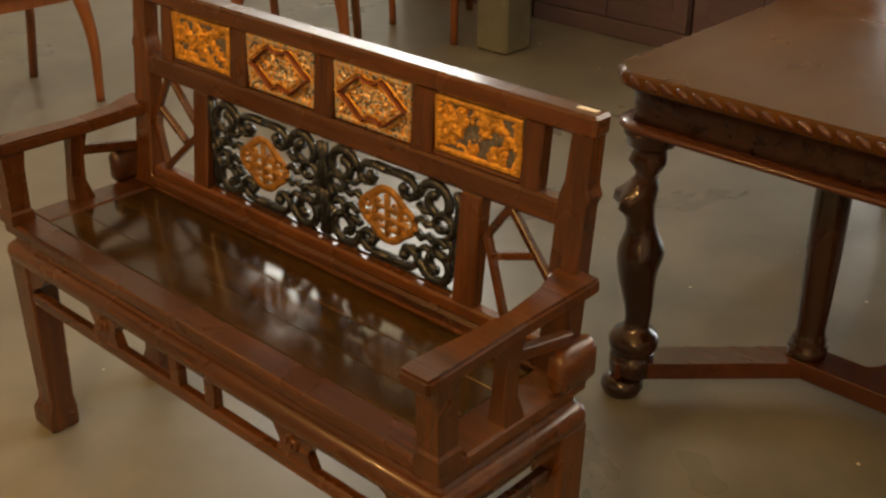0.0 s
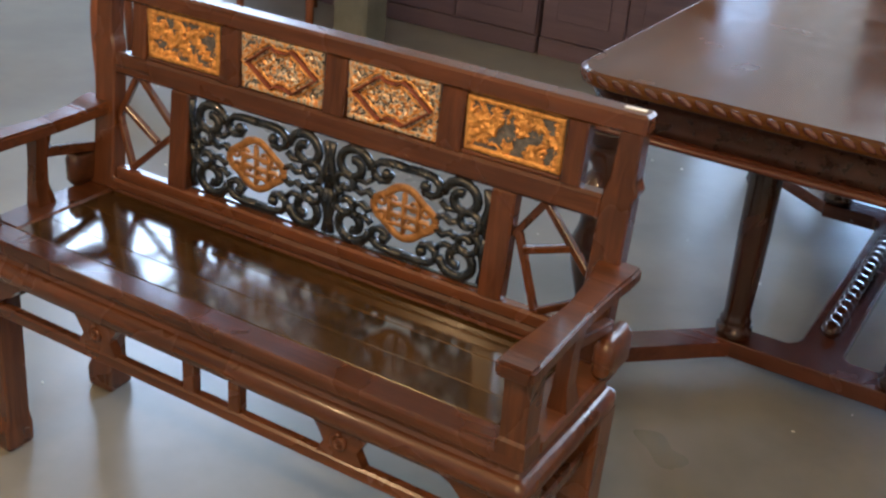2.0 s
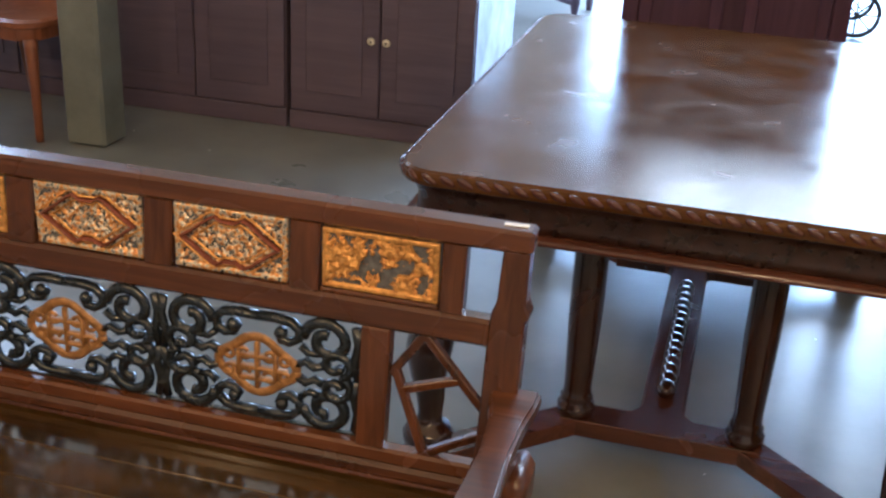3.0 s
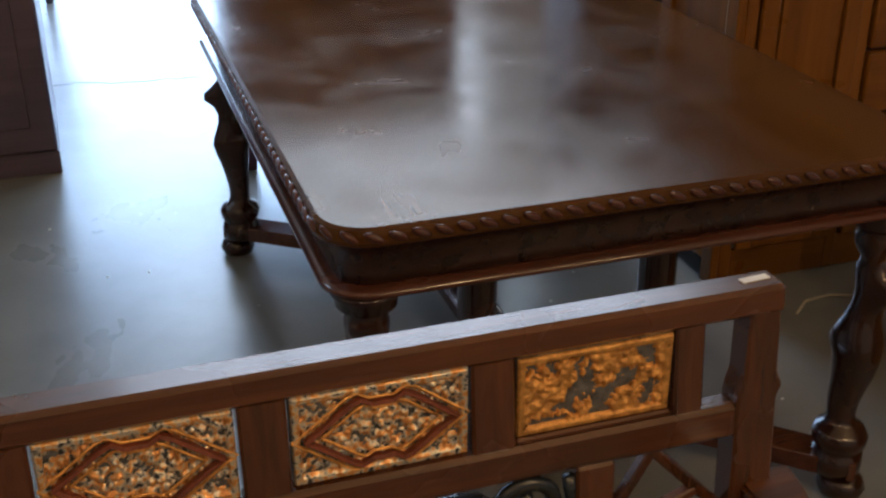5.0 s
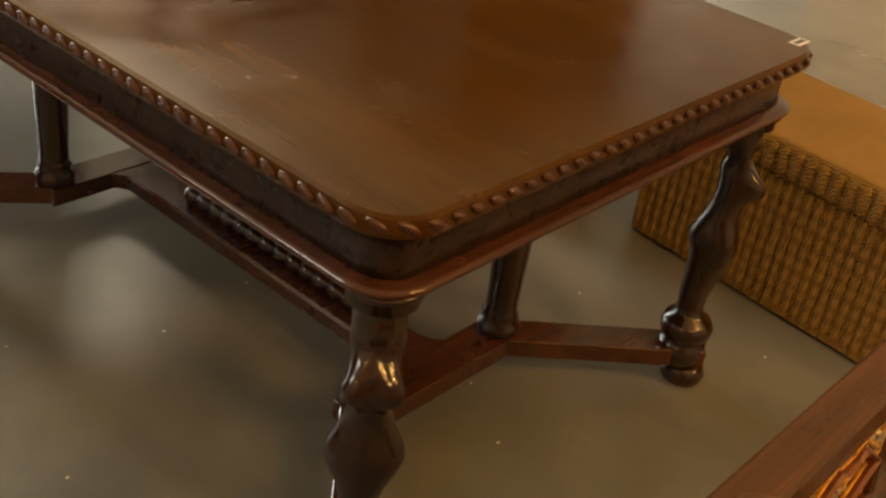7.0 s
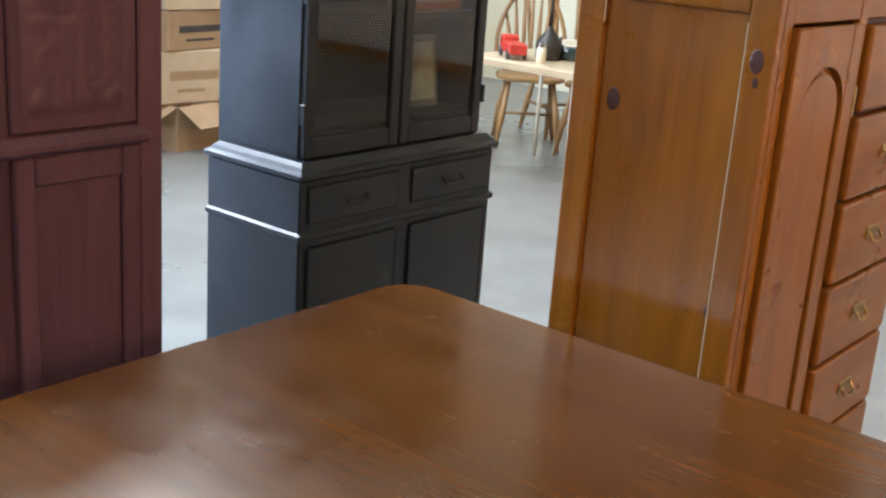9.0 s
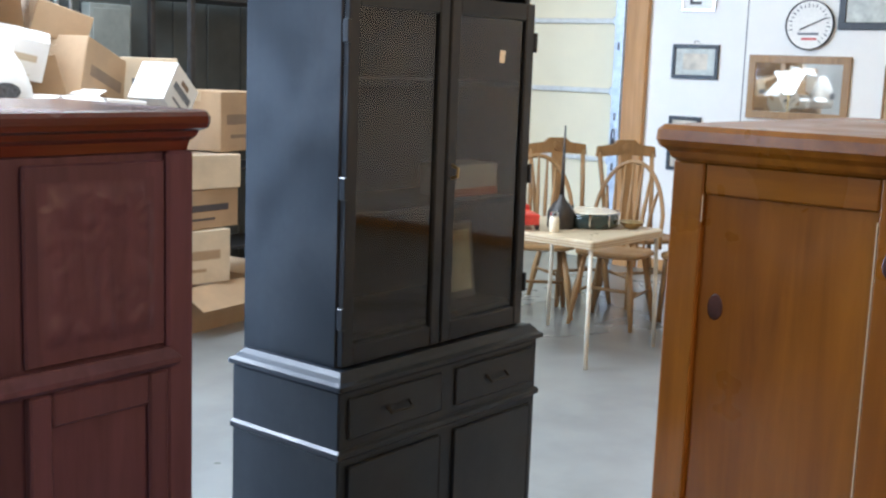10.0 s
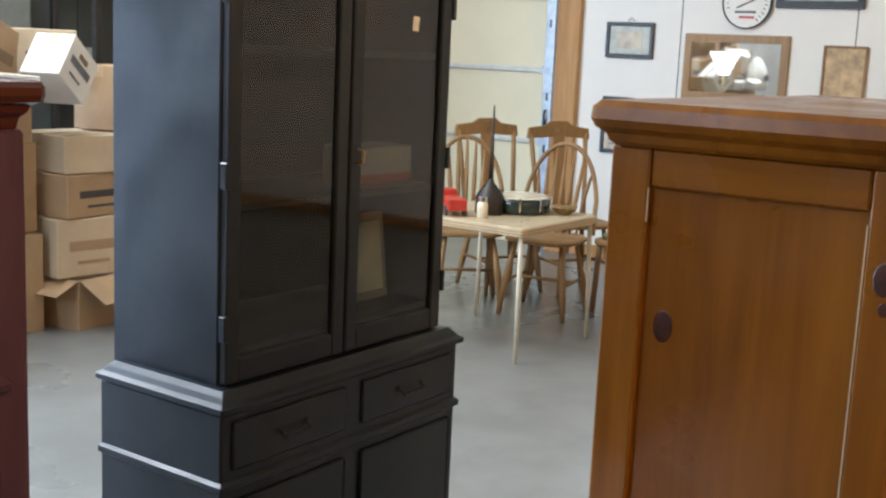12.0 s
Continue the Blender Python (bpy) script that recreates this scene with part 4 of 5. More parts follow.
for y, z, s in ((CD - 0.085, 1.165, 0.017), (0.028, 1.27, 0.016), (0.026, 1.235, 0.007), (0.06, 0.82, 0.008)):
    xk = -0.0006 if y < 0.052 else 0.0114
    part("knot", lathe([(s, 0), (s * 0.9, 0.0008), (s * 0.4, 0.001)], (xk, y, z), 12, None, Matrix.Rotation(-math.pi / 2, 3, "Y") @ Matrix.Diagonal((1.3, 0.8, 1)).to_3x3()), KNOT, pc, "dark pine knot")
part("top", slab(-0.035, CW + 0.035, -0.04, CD + 0.02, 0.012, ((0.03, CH), (0.022, CH + 0.006), (0.018, CH + 0.016), (0.006, CH + 0.024), (0.0, CH + 0.034), (0.002, CH + 0.05), (0.012, CH + 0.058)), n=3), PINE_X, pc, "thick pine top with moulded edge")
part("right_side", box(CW - 0.022, CW, 0.0, CD, 0, CH, 0.003), PINE, pc)
part("back", box(0.024, CW - 0.022, CD - 0.012, CD, 0.05, CH, 0.002), PINE, pc)
part("front_stile", box(0.0245, 0.06, 0.0, 0.02, 0.0, CH, 0.003), PINE, pc)
part("front_stile", box(0.355, 0.392, 0.0, 0.02, 0.0, CH, 0.003), PINE, pc)
part("top_rail", box(0.061, CW - 0.023, 0.002, 0.02, 1.33, CH - 0.001, 0.003), PINE_X, pc)
part("bottom_rail", box(0.061, CW - 0.023, 0.002, 0.02, 0.0, 0.10, 0.003), PINE_X, pc)
bm = box(0.063, 0.112, -0.012, 0.004, 0.105, 1.325, 0.003)
box(0.304, 0.353, -0.012, 0.004, 0.105, 1.325, 0.003, bm)
box(0.1125, 0.3035, -0.011, 0.004, 0.105, 0.18, 0.003, bm)
arch = [(0.1125, 1.325), (0.1125, 1.17)] + [(0.208 + 0.0955 * math.cos(radians(a)), 1.17 + 0.085 * math.sin(radians(a))) for a in range(180, -1, -15)] + [(0.3035, 1.325)]
prism_xz(arch, -0.011, 0.004, bm)
dr = part("door", bm, PINE, pc, "arched pine door")
pan = [(0.122, 0.19), (0.122, 1.165)] + [(0.208 + 0.085 * math.cos(radians(a)), 1.165 + 0.075 * math.sin(radians(a))) for a in range(180, -1, -15)] + [(0.294, 0.19)]
part("door_panel", prism_xz(pan, -0.006, 0.002), PINE, dr, "raised arched door panel")
part("door_back", box(0.1, 0.31, 0.003, 0.008, 0.12, 1.32, 0), PINE, dr)
for z in (0.30, 1.18):
    part("hinge", box(0.354, 0.362, -0.014, -0.002, z - 0.03, z + 0.03, 0.002), BRASS, dr, "brass hinge")
zs = (0.10, 0.275, 0.45, 0.625, 0.80, 0.975, 1.15, 1.325)
for a, b in zip(zs, zs[1:]):
    d = part("drawer", box(0.396, CW - 0.026, -0.014, 0.012, a + 0.005, b - 0.005, 0.007, segs=2), PINE_X, pc, "pine drawer front")
    cx, cz = (0.396 + CW - 0.026) / 2, (a + b) / 2
    part("back_plate", box(cx - 0.035, cx + 0.035, -0.0165, -0.0142, cz - 0.012, cz + 0.016, 0.001), BRASS, d, "old brass back plate")
    part("bail", tube([(cx - 0.026, -0.017, cz + 0.004), (cx - 0.024, -0.028, cz - 0.012), (cx, -0.03, cz - 0.018), (cx + 0.024, -0.028, cz - 0.012), (cx + 0.026, -0.017, cz + 0.004)], 0.003, None, 6), BRASS, d, "brass bail handle")
# Pale strips paint the bright highlight along the panel groove.
for y0, z0, z1 in ((0.0525, 0.62, 1.33), (CD - 0.0555, 1.30, 1.344)):
    part("worn_edge", box(0.0015, 0.004, y0, y0 + 0.0018, z0, z1, 0), CARD_L, pc, "pale painted edge highlight")
part("drawer_divider", box(0.39, CW - 0.023, 0.0125, 0.02, 0.1, 1.33, 0), KNOT, pc)

# ---- wicker trunk ----
wk = thing("wicker_trunk", (0.44, 2.40, 0), "golden woven wicker trunk with a flat lid", "trunk", turn=-6)
part("body", slab(0.0, 0.40, -0.90, 0.0, 0.02, ((0.012, 0.0), (0, 0.01), (0, 0.33), (0.004, 0.335)), n=3), WICKER, wk)
part("lid", slab(-0.012, 0.412, -0.912, 0.012, 0.025, ((0.004, 0.338), (0, 0.345), (0, 0.40), (0.006, 0.412), (0.02, 0.416)), n=3), WICKER, wk)
reed = mesh_of("reed", lathe([(0.011, -0.033), (0.0135, -0.01), (0.0135, 0.01), (0.011, 0.033)], (0, 0, 0), 8), WICKER, True)
for i in range(26):
    piece("reed", reed, wk, Matrix.Translation((-0.014, -0.018 - i * 0.0345, 0.372)) @ Matrix.Rotation(0.12 * math.sin(i * 2.3), 4, "X") @ Matrix.Diagonal((0.55, 1.15, 1, 1)))
for i in range(11):
    piece("reed", reed, wk, Matrix.Translation((0.02 + i * 0.036, 0.014, 0.372)) @ Matrix.Diagonal((1.2, 0.55, 1, 1)))
for i in range(33):
    piece("stake", reed, wk, Matrix.Translation((-0.001, -0.02 - i * 0.0268, 0.170)) @ Matrix.Diagonal((0.42, 0.80, 4.7, 1)))
for i in range(14):
    piece("stake", reed, wk, Matrix.Translation((0.025 + i * 0.0268, -0.899, 0.170)) @ Matrix.Diagonal((0.80, 0.42, 4.7, 1)))
    piece("stake", reed, wk, Matrix.Translation((0.025 + i * 0.0268, -0.001, 0.170)) @ Matrix.Diagonal((0.80, 0.42, 4.7, 1)))

# ---- dark wardrobes ----
for x0, x1, lab in ((-2.23, -1.45, "dark brown wardrobe base with two white knobs"), (-3.07, -2.25, "dark brown wardrobe base beside a steel post"), (-3.93, -3.09, "dark reddish brown wardrobe behind the chairs")):
    w = x1 - x0
    wd = thing("wardrobe", ((x0 + x1) / 2, 4.25, 0), lab, "wardrobe", "dark wardrobes")
    part("body", box(-w / 2, w / 2, 0.012, 0.72, 0.0, 1.30, 0.004), DARKW, wd)
    part("top", slab(-w / 2 - 0.02, w / 2 + 0.02, -0.02, 0.74, 0.01, ((0.02, 1.30), (0.0, 1.315), (0.0, 1.33), (0.01, 1.34)), n=2), DARKW, wd)
    part("plinth", box(-w / 2 - 0.004, w / 2 + 0.004, -0.004, 0.0115, 0.0, 0.08, 0.004), DARKW, wd)
    for sx in (-1, 1):
        a, b = sorted((sx * 0.003, sx * (w / 2 - 0.004)))
        d = part("door", box(a, b, -0.008, 0.0115, 0.085, 1.28, 0.004), DARKW, wd)
        part("door_panel", box(a + 0.07, b - 0.07, -0.012, -0.0085, 0.17, 1.2, 0.003), DARKW, d)
        if x1 > -2:
            part("knob", lathe([(0.006, -0.008), (0.008, 0.006), (0.016, 0.012), (0.017, 0.018), (0.010, 0.024), (0.004, 0.0245)], (sx * 0.032, -0.01, 0.41), 14, None, Matrix.Rotation(math.pi / 2, 3, "X")), PORCELAIN, d, "cream porcelain knob", True)
            part("screw", lathe([(0.005, 0), (0.005, 0.001), (0.001, 0.0012)], (sx * 0.032, -0.0345, 0.41), 8, None, Matrix.Rotation(math.pi / 2, 3, "X")), INK, d)


# ---- chairs behind the bench ----
def cabriole(x, y, sx, sy, h):
    pts = []
    for i in range(13):
        f = i / 12
        o = 0.028 * math.sin(f * math.pi * 0.9) + 0.03 * (1 - f) ** 3
        pts.append((x + sx * o, y + sy * o, h * f))
    return tube(pts, 0.022, None, 10, 1.0, lambda f: 0.75 + 0.55 * f ** 2)


def side_chair(at, turn, label):
    ch = thing("side_chair", at, label, "chair", "wooden side chairs", turn=turn)
    part("seat", slab(-0.23, 0.23, -0.22, 0.22, 0.12, ((0.02, 0.435), (0.0, 0.442), (0.0, 0.462), (0.02, 0.472)), n=5), CHAIRW, ch, "carved orange-brown seat")
    part("seat_rail", slab(-0.21, 0.21, -0.20, 0.20, 0.10, ((0, 0.39), (0.0, 0.436)), n=5), CHAIRW, ch)
    for sx in (-1, 1):
        part("leg", cabriole(sx * 0.18, -0.17, sx, -1, 0.40), CHAIRW, ch, "curved front leg", True)
        part("leg", tube([(sx * 0.17, 0.24, 0), (sx * 0.17, 0.19, 0.25), (sx * 0.17, 0.18, 0.42)], 0.018, None, 8), CHAIRW, ch, smooth=True)
        part("back_post", tube([(sx * 0.17, 0.185, 0.40), (sx * 0.18, 0.20, 0.65), (sx * 0.19, 0.26, 0.95)], 0.017, None, 8), CHAIRW, ch, smooth=True)
    part("crest_rail", tube([(-0.2, 0.26, 0.93), (-0.1, 0.265, 0.97), (0, 0.265, 0.99), (0.1, 0.265, 0.97), (0.2, 0.26, 0.93)], 0.028, None, 8, 0.5), CHAIRW, ch, smooth=True)
    part("splat", bar((0, 0.20, 0.46), (0, 0.262, 0.97), 0.13, 0.012, None, (0, 1, 0)), CHAIRW, ch)
    return ch


side_chair((-3.73, 2.03, 0), 88, "orange-brown wooden side chair with a rounded carved seat")
side_chair((-3.22, 2.98, 0), 35, "orange-brown wooden side chair with an arched seat rail")
side_chair((-3.24, 3.90, 0), -6, "orange-brown wooden chair standing by the steel post")

# ---- far end: pedestal table and wheeled stand in the daylight ----
ft = thing("side_table", (-1.75, 7.0, 0), "small dark wooden table with crossed stretchers", "side table")
part("top", slab(-0.40, 0.40, -0.40, 0.40, 0.05, ((0.02, 0.70), (0, 0.71), (0, 0.73), (0.01, 0.74)), n=3), DARKW, ft)
for sx in (-1, 1):
    for sy in (-1, 1):
        part("leg", lathe([(0.018, 0), (0.024, 0.05), (0.02, 0.1), (0.03, 0.16), (0.022, 0.3), (0.032, 0.55), (0.032, 0.70)], (sx * 0.31, sy * 0.31, 0), 10), DARKW, ft, smooth=True)
    part("cross_stretcher", bar((-0.31, -0.31 * sx, 0.16 + 0.001 * sx), (0.31, 0.31 * sx, 0.16 + 0.001 * sx), 0.06, 0.028), DARKW, ft)
tc = thing("tea_cart", (0.42, 7.55, 0), "dark wooden tea cart on two wheels", "tea cart")
part("tray", slab(-0.36, 0.36, -0.24, 0.24, 0.04, ((0.02, 0.30), (0, 0.31), (0, 0.36), (0.02, 0.37)), n=3), DARKW, tc)
part("upper_tray", slab(-0.38, 0.38, -0.26, 0.26, 0.04, ((0.02, 0.70), (0, 0.71), (0, 0.74), (0.02, 0.75)), n=3), DARKW, tc)
for sy in (-1, 1):
    wheel = part("wheel", tube([(-0.24 + 0.13 * math.cos(2 * math.pi * i / 24), sy * 0.27, 0.145 + 0.13 * math.sin(2 * math.pi * i / 24)) for i in range(25)], 0.014, None, 6), IRON, tc, smooth=True)
    bm = fresh()
    for i in range(4):
        a = math.pi * i / 4
        tube([(-0.24 - 0.125 * math.cos(a), sy * 0.27, 0.145 - 0.125 * math.sin(a)), (-0.24 + 0.125 * math.cos(a), sy * 0.27, 0.145 + 0.125 * math.sin(a))], 0.006, bm, 5)
    part("spokes", bm, IRON, wheel)
    for x in (-0.3, 0.28):
        part("leg", box(x - 0.018, x + 0.018, sy * 0.2 - 0.018, sy * 0.2 + 0.018, 0.0 if x > 0 else 0.15, 0.70, 0.003), DARKW, tc)

# ---- card table with its things ----
ct = thing("card_table", (3.89, 5.74, 0), "pale yellow folding card table with thin tube legs", "card table")
part("tabletop", slab(-0.375, 0.375, -0.375, 0.375, 0.03, ((0.01, 0.628), (0, 0.632), (0, 0.668), (0.008, 0.674)), n=4), TABLETOP, ct)
for z in (0.641, 0.655):
    part("edge_stripe", slab(-0.3762, 0.3762, -0.3762, 0.3762, 0.031, ((0, z), (0, z + 0.003)), n=4), OAK, ct)
for sx in (-1, 1):
    for sy in (-1, 1):
        part("leg", tube([(sx * 0.345, sy * 0.345, 0.63), (sx * 0.36, sy * 0.36, 0.0)], 0.012, None, 8), LEGMETAL, ct, smooth=True)
TT = 0.674
tam = thing("banjo", (4.02, 5.72, TT), "black and green banjo body with bright metal rim lying down", "banjo")
part("rim", lathe([(0.16, 0.0), (0.175, 0.008), (0.175, 0.07), (0.165, 0.082)], (0, 0, 0), 32), GREENBLK, tam, smooth=True)
part("head", lathe([(0.166, 0.0825), (0.16, 0.088), (0.02, 0.09)], (0, 0, 0), 32), PORCELAIN, tam, "pale drum head")
for i in range(10):
    a = 2 * math.pi * i / 10
    part("bracket", box(-0.006, 0.006, -0.005, 0.005, 0.02, 0.09, 0.001, None, Matrix.Translation((0.18 * math.cos(a), 0.18 * math.sin(a), 0)) @ Matrix.Rotation(a, 4, "Z")), CHROME, tam)
bell = thing("brass_dish", (4.13, 5.50, TT), "small polished brass dish", "dish")
part("bowl", lathe([(0.03, 0), (0.04, 0.006), (0.07, 0.035), (0.075, 0.04), (0.066, 0.037), (0.02, 0.012)], (0, 0, 0), 20), BRASS, bell, smooth=True)
oc = thing("oil_can", (3.81, 5.76, TT), "dark oil can with a tall thin spout", "oil can")
part("body", lathe([(0.07, 0), (0.075, 0.01), (0.075, 0.09), (0.05, 0.13), (0.022, 0.16), (0.012, 0.19)], (0, 0, 0), 20), IRON, oc, smooth=True)
part("spout", lathe([(0.014, 0.18), (0.010, 0.3), (0.004, 0.56)], (0, 0, 0), 10), IRON, oc, smooth=True)
part("handle", tube([(0.07, 0, 0.09), (0.12, 0, 0.12), (0.11, 0, 0.05), (0.075, 0, 0.02)], 0.006, None, 6), IRON, oc)
toy = thing("toy_truck", (3.66, 5.90, TT), "red tin toy truck", "toy truck", turn=50)
part("bed", box(-0.14, 0.05, -0.05, 0.05, 0.03, 0.09, 0.006), RED, toy)
part("cab", box(0.052, 0.13, -0.048, 0.048, 0.03, 0.12, 0.012, segs=2), RED, toy)
for x in (-0.09, 0.085):
    for sy in (-1, 1):
        part("wheel", lathe([(0.026, -0.008), (0.028, 0), (0.026, 0.008)], (x, sy * 0.048, 0.028), 14, None, Matrix.Rotation(math.pi / 2, 3, "X")), INK, toy)
jar = thing("glass_jar", (3.655, 5.70, TT), "small white jar with a lid", "jar")
part("body", lathe([(0.024, 0), (0.028, 0.005), (0.028, 0.07), (0.02, 0.085)], (0, 0, 0), 14), PORCELAIN, jar, smooth=True)
part("lid", lathe([(0.022, 0.086), (0.022, 0.105), (0.018, 0.108)], (0, 0, 0), 14), CHROME, jar)


def windsor(at, turn, label, fan=False):
    ch = thing("windsor_chair", at, label, "chair", "oak chairs round the card table", turn=turn)
    part("seat", slab(-0.22, 0.22, -0.21, 0.21, 0.14, ((0.03, 0.425), (0.0, 0.435), (0, 0.452), (0.02, 0.462), (0.06, 0.456)), n=6), OAK, ch)
    for sx in (-1, 1):
        for sy in (-1, 1):
            part("leg", tube([(sx * 0.14, sy * 0.13, 0.43), (sx * 0.175, sy * 0.17, 0.2), (sx * 0.20, sy * 0.20, 0.0)], 0.017, None, 8, 1, lambda f: 0.75 + 0.6 * math.sin(f * math.pi)), OAK, ch, smooth=True)
        part("stretcher", tube([(sx * 0.175, -0.17, 0.2), (sx * 0.175, 0.17, 0.2)], 0.010, None, 8), OAK, ch, smooth=True)
    part("cross_stretcher", tube([(-0.175, 0, 0.2), (0.175, 0, 0.2)], 0.010, None, 8), OAK, ch, smooth=True)
    if fan:
        for sx in (-1, 1):
            part("back_post", tube([(sx * 0.17, 0.17, 0.45), (sx * 0.19, 0.22, 0.75), (sx * 0.205, 0.27, 1.0)], 0.016, None, 8), OAK, ch, smooth=True)
        pts = [(-0.23, 0.96), (-0.22, 1.03), (-0.1, 1.045), (-0.06, 1.075), (0.06, 1.075), (0.1, 1.045), (0.22, 1.03), (0.23, 0.96), (0.0, 0.975)]
        part("crest_rail", prism_xz(pts, 0.255, 0.28), OAK, ch, "pressed crest rail")
        part("rosette", lathe([(0.035, 0), (0.033, 0.006), (0.02, 0.004), (0.012, 0.008)], (0, 0.2545, 1.02), 14, None, Matrix.Rotation(math.pi / 2, 3, "X")), OAK, ch)
        part("splat", bar((0, 0.19, 0.46), (0, 0.262, 0.98), 0.085, 0.012, None, (0, 1, 0)), OAK, ch)
    else:
        bow = [(0.235 * math.cos(a) * (1.0 if math.sin(a) > 0.3 else 0.96), 0.17 + 0.10 * max(0, math.sin(a)), 0.46 + 0.52 * (math.sin(a) ** 0.8 if math.sin(a) > 0 else 0)) for a in [math.pi * i / 20 for i in range(21)]]
        part("bow", tube(bow, 0.014, None, 8), OAK, ch, "bent bow back", True)
        for i in range(7):
            x = -0.156 + 0.052 * i
            top = 0.46 + 0.52 * (max(0.02, 1 - (x * 1.12 / 0.235) ** 2)) ** 0.45
            part("spindle", tube([(x * 0.8, 0.16, 0.455), (x * 0.95, 0.21, 0.7), (x * 1.1, 0.262, top)], 0.010, None, 6, 1, lambda f: 0.7 + 0.7 * math.sin(f * math.pi)), OAK, ch, smooth=True)
    return ch


windsor((4.62, 5.88, 0), -80, "pale oak bow-back windsor chair")
windsor((4.50, 6.36, 0), -50, "pale oak bow-back windsor chair")
windsor((5.02, 6.45, 0), -28, "pale oak chair with a pressed crest rail", True)
windsor((5.30, 6.08, 0), -30, "pale oak chair with a pressed crest rail", True)
cs = thing("cushioned_chair", (5.02, 5.46, 0), "bentwood chair with an olive seat cushion", "chair", turn=-100)
part("seat", slab(-0.22, 0.22, -0.21, 0.21, 0.06, ((0.01, 0.40), (0, 0.41), (0, 0.43), (0.01, 0.44)), n=4), OAK, cs)
part("cushion", slab(-0.2, 0.2, -0.19, 0.19, 0.08, ((0.02, 0.441), (0, 0.455), (0.005, 0.47), (0.04, 0.478)), n=4), CUSHION, cs, "olive green cushion", True)
for sx in (-1, 1):
    part("leg", tube([(sx * 0.18, -0.17, 0.40), (sx * 0.19, -0.19, 0)], 0.017, None, 8), OAK, cs, smooth=True)
    part("leg", tube([(sx * 0.18, 0.22, 0), (sx * 0.18, 0.18, 0.4), (sx * 0.15, 0.24, 0.7), (sx * 0.06, 0.33, 0.97)], 0.017, None, 8), OAK, cs, smooth=True)
part("crest_rail", bar((-0.075, 0.33, 0.96), (0.075, 0.33, 0.96), 0.02, 0.06), OAK, cs)


# ---- pictures and things on the white wall ----
def wall_frame(y0, y1, z0, z1, fw, mat, inner, label, name="picture", category="picture"):
    fr = thing(name, (X1 - 0.004, (y0 + y1) / 2, (z0 + z1) / 2), label, category, "frames on the white wall")
    hy, hz = (y1 - y0) / 2, (z1 - z0) / 2
    bm = box(-0.022, 0.0, -hy, hy, hz - fw, hz, 0.003)
    box(-0.022, 0.0, -hy, hy, -hz, -hz + fw, 0.003, bm)
    box(-0.022, 0.0, -hy, -hy + fw, -hz + fw, hz - fw, 0.003, bm)
    box(-0.022, 0.0, hy - fw, hy, -hz + fw, hz - fw, 0.003, bm)
    part("frame", bm, mat, fr)
    part("sheet", box(-0.010, -0.004, -hy + fw * 0.9, hy - fw * 0.9, -hz + fw * 0.9, hz - fw * 0.9, 0), inner, fr)
    return fr


wall_frame(5.215, 5.965, 1.235, 1.69, 0.055, OAK, MIRROR, "wall mirror in a plain oak frame", "wall_mirror", "mirror")
f = wall_frame(6.21, 6.59, 1.50, 1.755, 0.028, BLACKF, PRINT2, "black framed grey certificate")
part("mat_print", box(-0.0118, -0.0102, -0.10, 0.10, -0.06, 0.06, 0), PRINT, f)
part("hanger", tube([(-0.003, -0.03, 0.135), (-0.003, 0, 0.16), (-0.003, 0.03, 0.135)], 0.003, None, 5), IRON, f)
f = wall_frame(6.32, 6.585, 0.80, 1.215, 0.028, BLACKF, PRINT, "black framed upright document")
part("seal", lathe([(0.05, 0), (0.048, 0.001)], (-0.0105, 0, 0.03), 16, None, Matrix.Rotation(-math.pi / 2, 3, "Y")), GROUND, f)
for k in range(3):
    part("line", box(-0.0112, -0.0102, -0.07, 0.07, -0.08 - 0.03 * k, -0.074 - 0.03 * k, 0), GROUND, f)
f = wall_frame(6.265, 6.54, 2.00, 2.42, 0.018, CHROME, PAPER, "metal edged white sign with a black letter", "sign", "sign")
tx = bpy.data.curves.new("letter", "FONT")
tx.body, tx.size, tx.extrude, tx.align_x = "E", 0.24, 0.0015, "CENTER"
lt_ob = new("letter_curve", tx)
lt_me = bpy.data.meshes.new_from_object(lt_ob.evaluated_get(bpy.context.evaluated_depsgraph_get()))
bpy.data.objects.remove(lt_ob)
lt_me.materials.append(INK)
lm = new("letter", lt_me)
lm.parent = f
lm.matrix_basis = Matrix(((0, 0, -1, -0.0125), (-1, 0, 0, 0.03), (0, 1, 0, -0.16), (0, 0, 0, 1)))
wall_frame(4.75, 5.335, 1.875, 2.45, 0.05, BLACKF, PRINT2, "large black framed picture with a pale mount")
wall_frame(5.39, 5.88, 2.215, 2.40, 0.012, RED, SEPIA, "red edged enamel sign high on the wall", "sign", "sign")
wall_frame(4.70, 4.985, 1.24, 1.64, 0.014, OAK, SEPIA, "narrow framed sepia print")
wall_frame(4.15, 4.55, 1.30, 1.75, 0.03, BLACKF, PRINT, "black framed print by the corner")
ck = thing("wall_thermometer", (X1 - 0.004, 5.535, 1.905), "round white dial thermometer with a black pointer", "thermometer")
RY = Matrix.Rotation(-math.pi / 2, 3, "Y")
part("rim", lathe([(0.155, 0), (0.172, 0.004), (0.174, 0.03), (0.168, 0.034), (0.165, 0.019)], (0, 0, 0), 40, None, RY, False), IRON, ck, smooth=True)
part("face", lathe([(0.166, 0.02), (0.165, 0.022), (0.01, 0.0225)], (0, 0, 0), 40, None, RY), PAPER, ck, "white dial")
bm = fresh()
